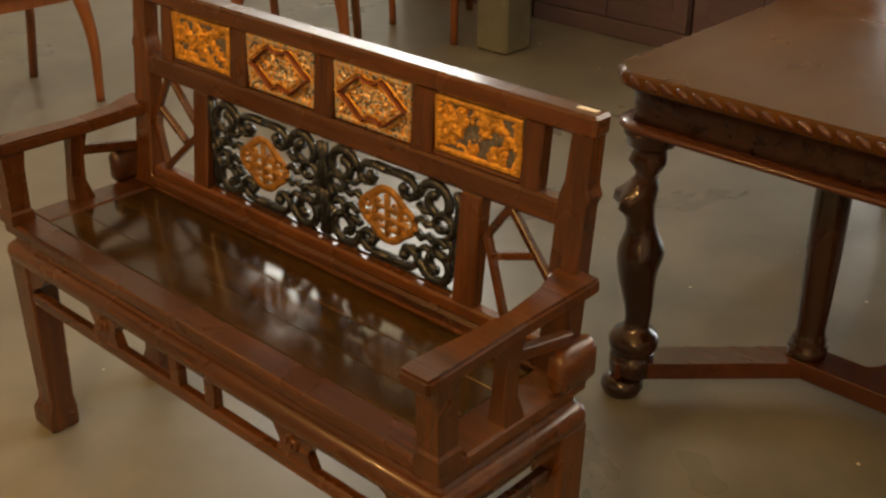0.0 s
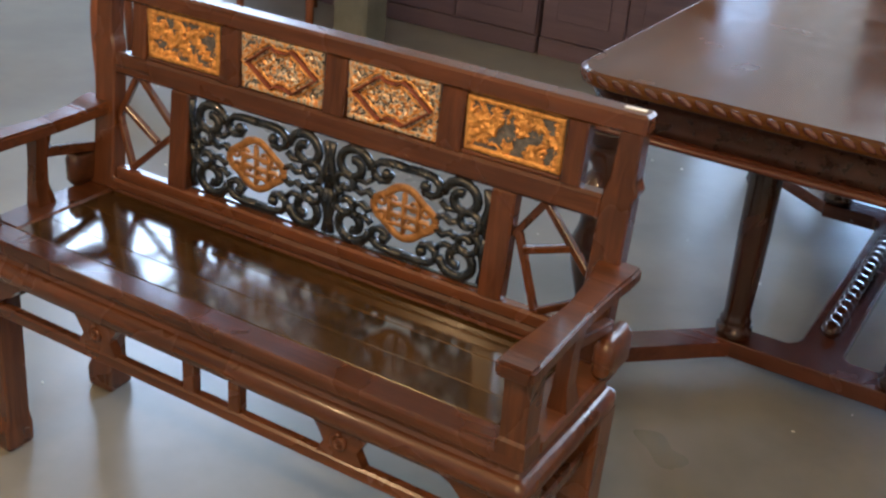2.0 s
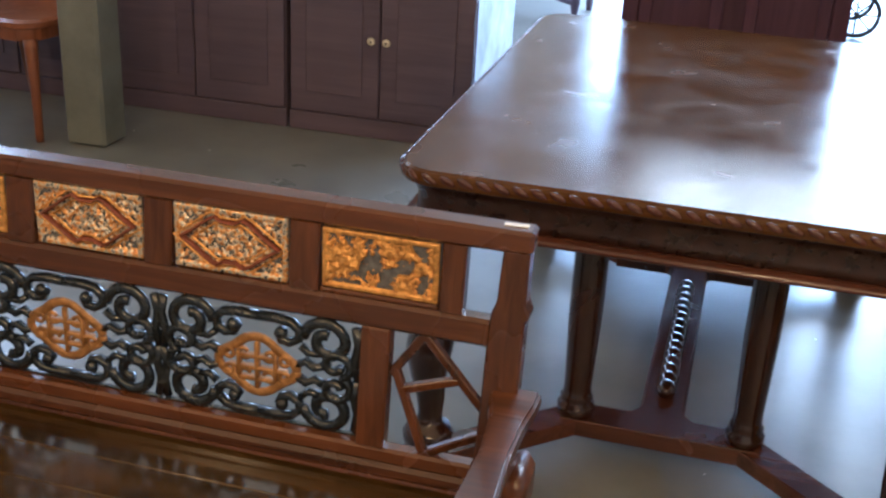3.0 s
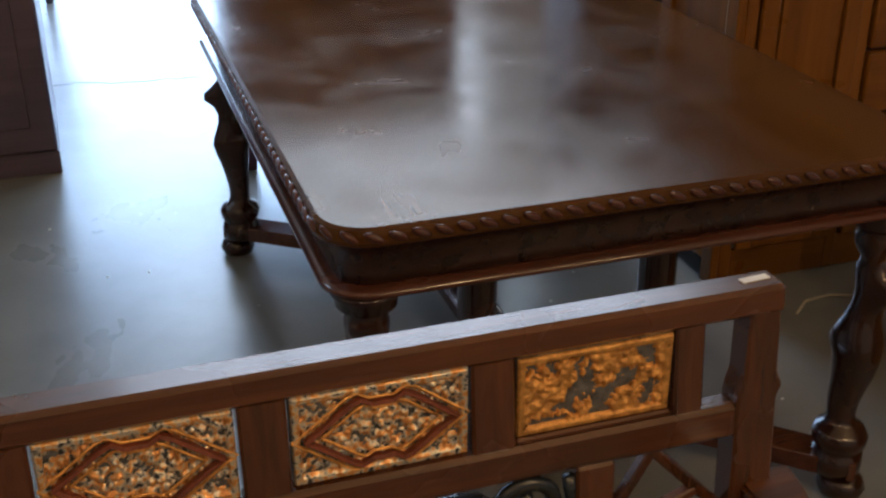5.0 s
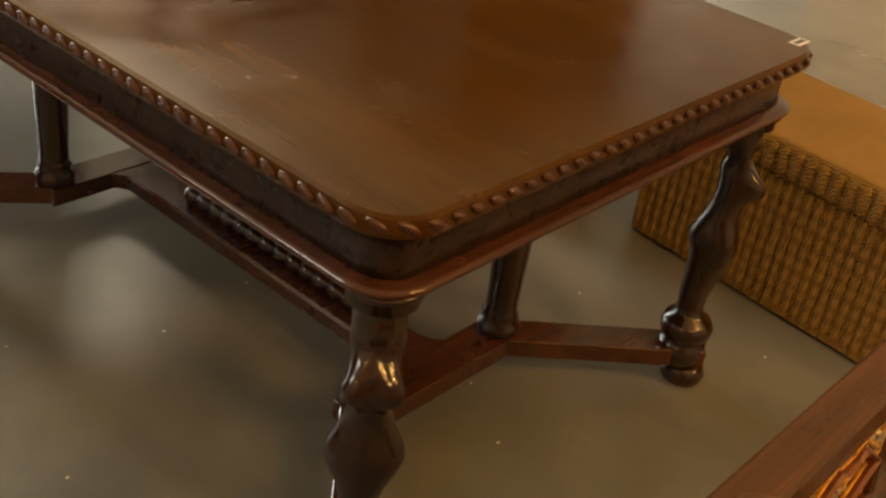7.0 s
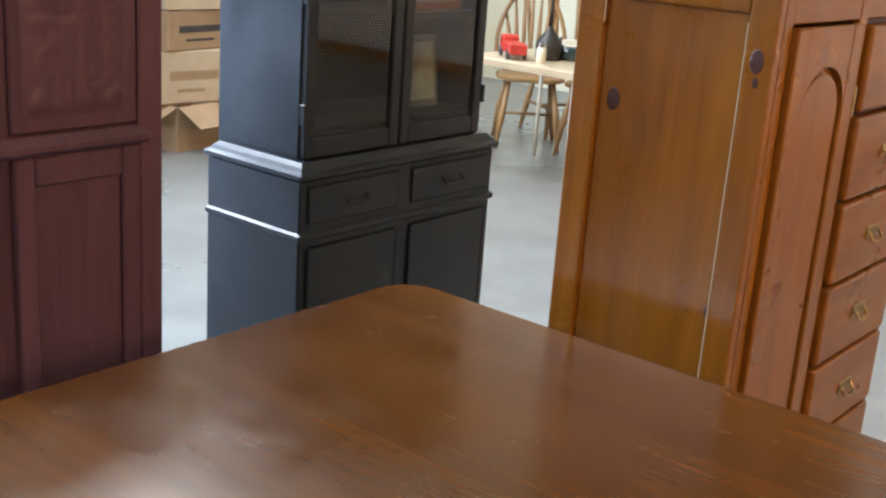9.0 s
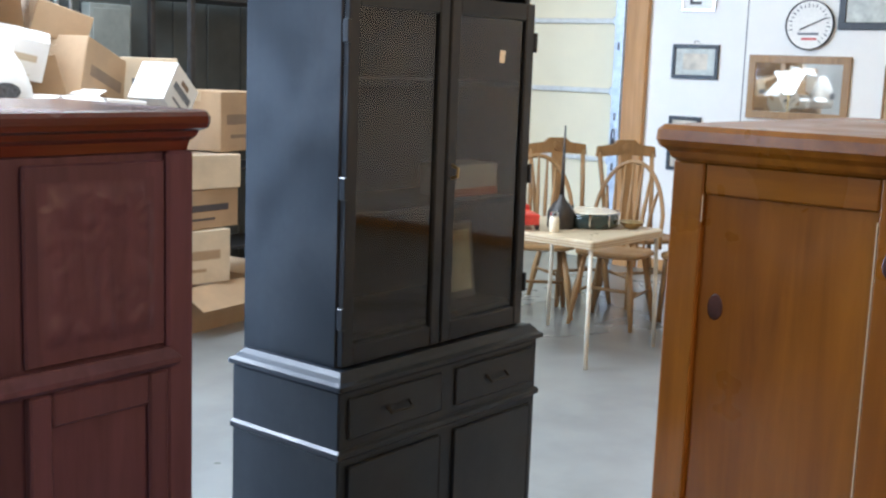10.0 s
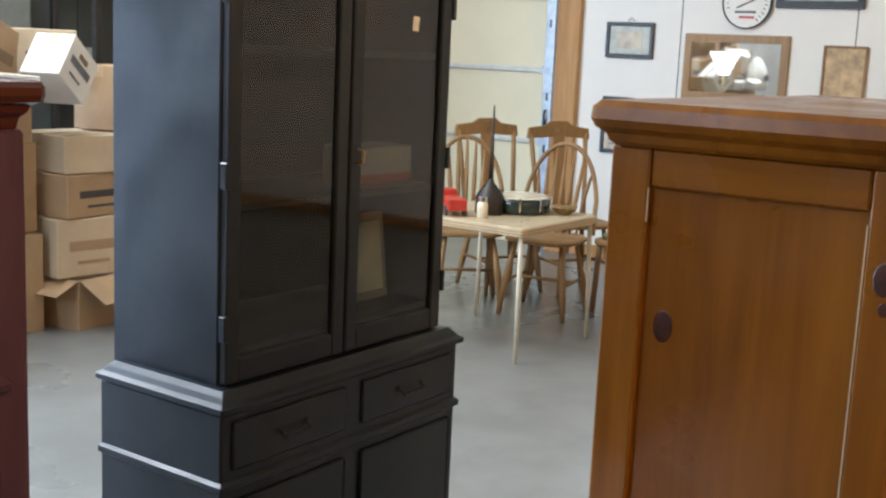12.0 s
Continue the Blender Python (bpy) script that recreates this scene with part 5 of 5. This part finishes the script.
for i in range(21):
    a = radians(-35 + i * 12.5)
    box(-0.0245, -0.0228, -0.003, 0.003, 0.125, 0.15 if i % 2 == 0 else 0.14, 0, bm, Matrix.Rotation(a - math.pi / 2 + 0.35, 4, "X"))
part("scale", bm, INK, ck, "black scale marks")
part("pointer", bar((-0.026, 0.07, -0.035), (-0.026, -0.12, 0.05), 0.002, 0.010, None, (0, 0, 1)), INK, ck, "black pointer")
for y0, y1, z, mt in ((-0.07, 0.08, -0.07, GROUND), (-0.06, 0.05, -0.105, RED)):
    part("lettering", box(-0.0245, -0.0228, y0, y1, z, z + 0.016, 0), mt, ck)
out = thing("wall_outlet", (X1 - 0.004, 6.16, 0.42), "white wall outlet plate", "outlet")
part("plate", box(-0.006, 0, -0.035, 0.035, -0.057, 0.057, 0.002), PAPER, out)


# ---- cardboard boxes ----
def carton(w, d, h, at, turn=0.0, tilt=(0, 0), mat=CARD, label="brown cardboard carton", flaps=False, band=None, holes=False):
    c = thing("cardboard_box", (0, 0, 0), label, "cardboard box", "pile of cartons")
    c.matrix_world = pose(at[0], at[1], at[2], tilt[0], tilt[1], turn)
    if flaps:
        rims = ((0.0, 0.0), (0.0, h), (0.006, h), (0.006, 0.006))
        bm = loft([[(-w / 2 + k, -d / 2 + k, z), (w / 2 - k, -d / 2 + k, z), (w / 2 - k, d / 2 - k, z), (-w / 2 + k, d / 2 - k, z)] for k, z in rims])
        part("body", bm, mat, c)
        # Lining block carries the open box's inner shade in its colour.
        part("lining", box(-w / 2 + 0.008, w / 2 - 0.008, -d / 2 + 0.008, d / 2 - 0.008, 0.008, h * 0.5, 0), CARD_D, c, "inside with shade painted dark")
        for sx in (-1, 1):
            part("flap", bar((sx * w / 2, 0, h), (sx * (w / 2 + d * 0.3), 0, h + d * 0.12 * sx), d * 0.98, 0.005, None, (0, 0, 1), 0), mat, c)
        part("flap", bar((0, -d / 2, h), (0, -d / 2 - d * 0.35, h - d * 0.2), w * 0.98, 0.005, None, (0, 0, 1), 0), mat, c)
    else:
        part("body", box(-w / 2, w / 2, -d / 2, d / 2, 0, h, 0.004), mat, c)
        part("tape", box(-w / 2 - 0.0015, w / 2 + 0.0015, -0.025, 0.025, h - 0.06, h + 0.0015, 0), TAPE, c)
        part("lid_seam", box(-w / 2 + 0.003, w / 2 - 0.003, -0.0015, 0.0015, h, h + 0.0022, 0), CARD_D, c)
    if band:
        part("print_band", box(-w / 2 * 0.7, w / 2 * 0.7, -d / 2 - 0.0016, -d / 2 - 0.0004, h * 0.45, h * 0.62, 0), band, c, "printed band")
        part("print_line", box(-w / 2 * 0.5, w / 2 * 0.3, -d / 2 - 0.0016, -d / 2 - 0.0004, h * 0.22, h * 0.28, 0), band, c)
    if holes:
        # Flat dark plate paints the shaded opening of the hole.
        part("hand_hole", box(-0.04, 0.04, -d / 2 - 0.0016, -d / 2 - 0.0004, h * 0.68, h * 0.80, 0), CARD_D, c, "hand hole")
    return c


# lower stack seen between the cabinets
carton(0.62, 0.50, 0.26, (2.72, 7.62, 0), 8, label="open brown carton on the floor", flaps=True)
carton(0.46, 0.42, 0.30, (2.62, 7.58, 0.27), -6, mat=CARD_L, label="pale taped carton on another carton", band=CARD)
carton(0.52, 0.42, 0.22, (2.66, 7.60, 0.575), 4, label="brown carton with black printed band", band=INK)
carton(0.50, 0.44, 0.19, (2.68, 7.60, 0.80), -3, mat=CARD_L, label="pale carton on top of a stack")
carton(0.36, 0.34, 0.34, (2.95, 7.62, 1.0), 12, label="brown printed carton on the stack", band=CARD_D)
carton(0.60, 0.55, 0.50, (2.05, 7.75, 0), -4, label="large brown carton on the floor")
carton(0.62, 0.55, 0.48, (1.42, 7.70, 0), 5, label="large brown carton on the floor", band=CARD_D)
carton(0.60, 0.52, 0.45, (2.02, 7.75, 0.505), 6, label="large brown carton in the pile")
carton(0.60, 0.52, 0.46, (1.40, 7.72, 0.485), -7, mat=CARD_L, label="pale brown carton in the pile")
carton(0.55, 0.48, 0.25, (2.02, 7.72, 0.96), 0, label="brown carton in the pile")
carton(0.58, 0.48, 0.27, (1.42, 7.72, 0.95), 3, label="brown carton in the pile")
# tumbled top of the pile
carton(0.26, 0.22, 0.24, (2.35, 7.40, 1.228), 20, (0, 38), CARD_W, "white carton with a hand hole, tipped over", holes=True, band=GROUND)
carton(0.34, 0.10, 0.30, (2.50, 7.66, 1.212), -8, (-6, 0), CARD_L, "pale flat carton standing behind others", band=GROUND)
carton(0.24, 0.2, 0.10, (1.78, 7.36, 1.222), 10, (0, 0), CARD_W, "small open white carton", flaps=True)
carton(0.22, 0.2, 0.09, (2.08, 7.36, 1.212), -9, (0, 4), CARD_W, "small white carton on the pile", band=GROUND)
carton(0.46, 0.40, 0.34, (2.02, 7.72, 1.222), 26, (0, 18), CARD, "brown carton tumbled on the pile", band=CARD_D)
carton(0.34, 0.30, 0.26, (1.74, 7.60, 1.222), -22, (0, -16), CARD, "brown carton leaning on another carton")
carton(0.30, 0.28, 0.20, (1.62, 7.58, 1.43), -30, (10, 12), CARD_W, "pale carton lying on its corner", band=CARD_L)
carton(0.30, 0.28, 0.17, (1.96, 7.78, 1.59), -14, (0, 17), CARD, "brown carton tipped on the pile")
carton(0.44, 0.38, 0.30, (1.46, 7.78, 1.222), -12, (0, 9), CARD_L, "pale carton tilted on the pile", flaps=True)
carton(0.38, 0.34, 0.26, (1.60, 7.90, 1.60), 12, (0, -8), CARD, "open brown carton high on the pile", flaps=True)
carton(0.42, 0.38, 0.40, (1.15, 7.80, 1.222), 14, (0, 10), CARD, "brown carton on the pile", band=CARD_D)
carton(0.36, 0.30, 0.30, (1.22, 7.86, 1.66), -20, (6, -14), CARD_L, "pale carton on top of the pile")
bagob = thing("paper_sack", (1.40, 7.38, 1.20), "pale printed paper sack slumped on the boxes", "sack")
loops = []
for z, a, b in ((0.0, 0.17, 0.10), (0.06, 0.2, 0.13), (0.16, 0.19, 0.12), (0.26, 0.15, 0.09), (0.33, 0.11, 0.04), (0.36, 0.12, 0.012)):
    loops.append([(a * math.cos(2 * math.pi * i / 20) * (1 + 0.06 * math.sin(5 * i)), b * math.sin(2 * math.pi * i / 20) * (1 + 0.08 * math.cos(3 * i)), z) for i in range(20)])
part("body", loft(loops), CARD_W, bagob, smooth=True)
part("print", lathe([(0.06, 0), (0.058, 0.0015), (0.045, 0.0015)], (0, -0.128, 0.14), 18, None, Matrix.Rotation(math.pi / 2, 3, "X") @ Matrix.Diagonal((1.3, 0.7, 1)).to_3x3()), GROUND, bagob, "faded oval print")

# wall fittings behind the boxes
eb = thing("electric_panel", (3.1, Y1 - 0.04, 1.6), "grey electric panel on dark boarding", "electric panel")
part("case", box(-0.16, 0.16, -0.10, 0, -0.25, 0.25, 0.006), POSTM, eb)
part("door", box(-0.14, 0.14, -0.108, -0.101, -0.22, 0.22, 0.003), POSTM, eb)
cnd = thing("conduit", (2.75, Y1 - 0.06, 0), "grey steel conduit pipe running up the wall", "conduit")
part("pipe", tube([(0, 0, 1.2), (0, 0, 3.3)], 0.018), STEEL, cnd, smooth=True)
part("pipe", tube([(0.10, 0, 1.2), (0.10, 0, 3.3)], 0.014), STEEL, cnd, smooth=True)
ob = thing("junction_box", (3.75, Y1 - 0.04, 1.35), "small grey junction box on the wall", "junction box")
part("case", box(-0.05, 0.05, -0.05, 0, -0.06, 0.06, 0.004), STEEL, ob)
sh = thing("steel_shelf", (4.2, Y1 - 0.30, 0), "dark steel shelf against the back wall", "shelf")
for z in (0.2, 0.75, 1.15, 1.9):
    part("shelf", box(-0.75, 0.75, -0.22, 0.22, z, z + 0.025, 0.003), IRON, sh)
for sx in (-1, 1):
    for sy in (-1, 1):
        part("upright", box(sx * 0.74 - 0.02, sx * 0.74 + 0.02, sy * 0.21 - 0.02, sy * 0.21 + 0.02, 0, 2.1, 0.002), IRON, sh)

# ---- floor things beyond the cupboard ----
ps = thing("plant_stand", (3.62, 3.63, 0), "old iron and brass pole stand with curled feet", "stand")
part("pole", tube([(0, 0, 0.02), (0, 0, 1.1)], 0.014, None, 10), BRASS, ps, smooth=True)
part("foot_block", lathe([(0.03, 0.0), (0.035, 0.01), (0.03, 0.12), (0.02, 0.16)], (0, 0, 0), 12), JAMB, ps, smooth=True)
part("collar", lathe([(0.02, 0.16), (0.04, 0.18), (0.03, 0.22), (0.015, 0.25)], (0, 0, 0), 14), BRASS, ps, smooth=True)
for k in range(3):
    a = radians(40 + 120 * k)
    foot = []
    for i in range(17):
        f = i / 16
        q = 0.02 + 0.25 * f
        foot.append((q * math.cos(a), q * math.sin(a), 0.30 + 0.05 * math.sin(f * math.pi * 1.1) - 0.275 * f ** 1.6 + (0.03 * (f - 0.85) / 0.15 if f > 0.85 else 0)))
    part("leg", tube(foot, 0.012, None, 7), IRON, ps, smooth=True)
for k in range(11):
    a = radians(77 * k)
    z0 = 0.30 + 0.055 * k
    s = 1.0 - 0.03 * k
    part("leaf", tube([(s * q * math.cos(a), s * q * math.sin(a), z0 + z) for q, z in ((0.012, 0.0), (0.03, 0.035), (0.06, 0.06), (0.088, 0.055), (0.10, 0.03), (0.092, 0.01))], 0.015, None, 7, 0.45, lambda f: 0.35 + math.sin(f * math.pi)), IRON if k % 3 == 0 else BRASS, ps, smooth=True)
part("cup", lathe([(0.02, 0.92), (0.045, 0.95), (0.06, 0.99), (0.055, 0.99), (0.02, 0.955)], (0, 0, 0), 14), BRASS, ps, smooth=True)
lp = thing("leaning_mirror", (3.50, 3.06, 0), "large mirror in a yellow pine frame leaning on the floor", "mirror", turn=-62)
M = Matrix.Rotation(-0.16, 4, "X")
bm = box(-0.30, -0.245, -0.014, 0.014, 0, 1.2, 0.004, None, M)
box(0.245, 0.30, -0.014, 0.014, 0, 1.2, 0.004, bm, M)
box(-0.2445, 0.2445, -0.014, 0.014, 0, 0.055, 0.004, bm, M)
box(-0.2445, 0.2445, -0.014, 0.014, 1.145, 1.2, 0.004, bm, M)
part("frame", bm, JAMB, lp, "yellow pine frame")
part("glass", box(-0.246, 0.246, -0.002, 0.006, 0.05, 1.15, 0, None, M), MIRROR, lp)
part("strut", box(-0.03, 0.03, 0.20, 0.22, 0.0, 1.12, 0.003, None, Matrix.Rotation(0.01, 4, "X")), OAK, lp)
sk = thing("pole_stand", (4.17, 3.70, 0), "dark domed floor stand with a leaning black pole", "stand")
part("base", lathe([(0.20, 0.0), (0.21, 0.012), (0.19, 0.05), (0.14, 0.085), (0.06, 0.11), (0.02, 0.118)], (0, 0, 0), 28), PLASTIC, sk, "grey domed base", True)
part("pole", tube([(0.03, -0.07, 0.09), (0.05, -0.13, 0.8), (0.08, -0.20, 1.7)], 0.017, None, 10), DARKCABLE, sk, "black pole", True)
cb = thing("power_cable", (4.05, 3.45, 0), "black power cable hanging to the floor", "cable")
part("lead", tube([(0, 0.05, 0.006), (0.12, 0.1, 0.006), (0.2, -0.05, 0.02), (0.22, -0.1, 0.3), (0.24, -0.12, 0.9)], 0.006, None, 6), DARKCABLE, cb, smooth=True)
rope = thing("loose_rope", (0.40, 2.62, 0), "pale cord lying loose on the floor", "cord")
part("cord", tube([(-0.06, 0.0, 0.004), (0.0, 0.05, 0.004), (0.08, 0.06, 0.004), (0.15, 0.03, 0.004), (0.2, 0.06, 0.004), (0.28, 0.05, 0.004)], 0.004, None, 6), CABLE, rope, smooth=True)
ln = thing("floor_lamp", (3.9, 6.74, 0), "standing lamp with a flared white shade", "floor lamp")
part("base", lathe([(0.13, 0), (0.14, 0.008), (0.12, 0.022), (0.02, 0.04)], (0, 0, 0), 24), IRON, ln, smooth=True)
part("pole", tube([(0, 0, 0.03), (0, 0, 1.39)], 0.011, None, 10), BRASS, ln, smooth=True)
part("shade", lathe([(0.046, 1.38), (0.092, 1.49), (0.144, 1.59), (0.140, 1.59), (0.086, 1.49), (0.008, 1.385)], (0, 0, 0), 28), SHADE, ln, "lit flared white shade", True)

# crack lines and crumbs on the floor
crack = thing("floor_cracks", (0, 0, 0), "thin dark cracks in the concrete floor", "floor crack", kind="structure")
rng = random.Random(11)
for (x, y), (dx, dy) in (((1.25, 4.55), (1.0, 0.35)), ((1.6, 4.7), (0.2, -0.9)), ((2.1, 4.9), (0.9, 0.9)), ((-1.5, 5.25), (1.0, -0.12)), ((-2.6, 2.6), (-0.8, 0.5))):
    pts = [Vector((x, y, 0.0005))]
    for i in range(14):
        pts.append(pts[-1] + Vector((dx * 0.05 + rng.uniform(-0.03, 0.03), dy * 0.05 + rng.uniform(-0.03, 0.03), 0)))
    part("crack", tube(pts, 0.0035, None, 4, 0.25), INK, crack)
crumbs = fresh()
for i in range(60):
    x, y, s = rng.uniform(-3.2, 1.5), rng.uniform(0.4, 4.2), rng.uniform(0.0012, 0.004)
    box(x - s, x + s, y - s * 0.7, y + s * 0.7, 0, s * 0.5, 0, crumbs, None)
lone("floor_crumbs", crumbs, PAPER, "pale crumbs and paint flakes scattered on the floor", "debris", kind="stuff")
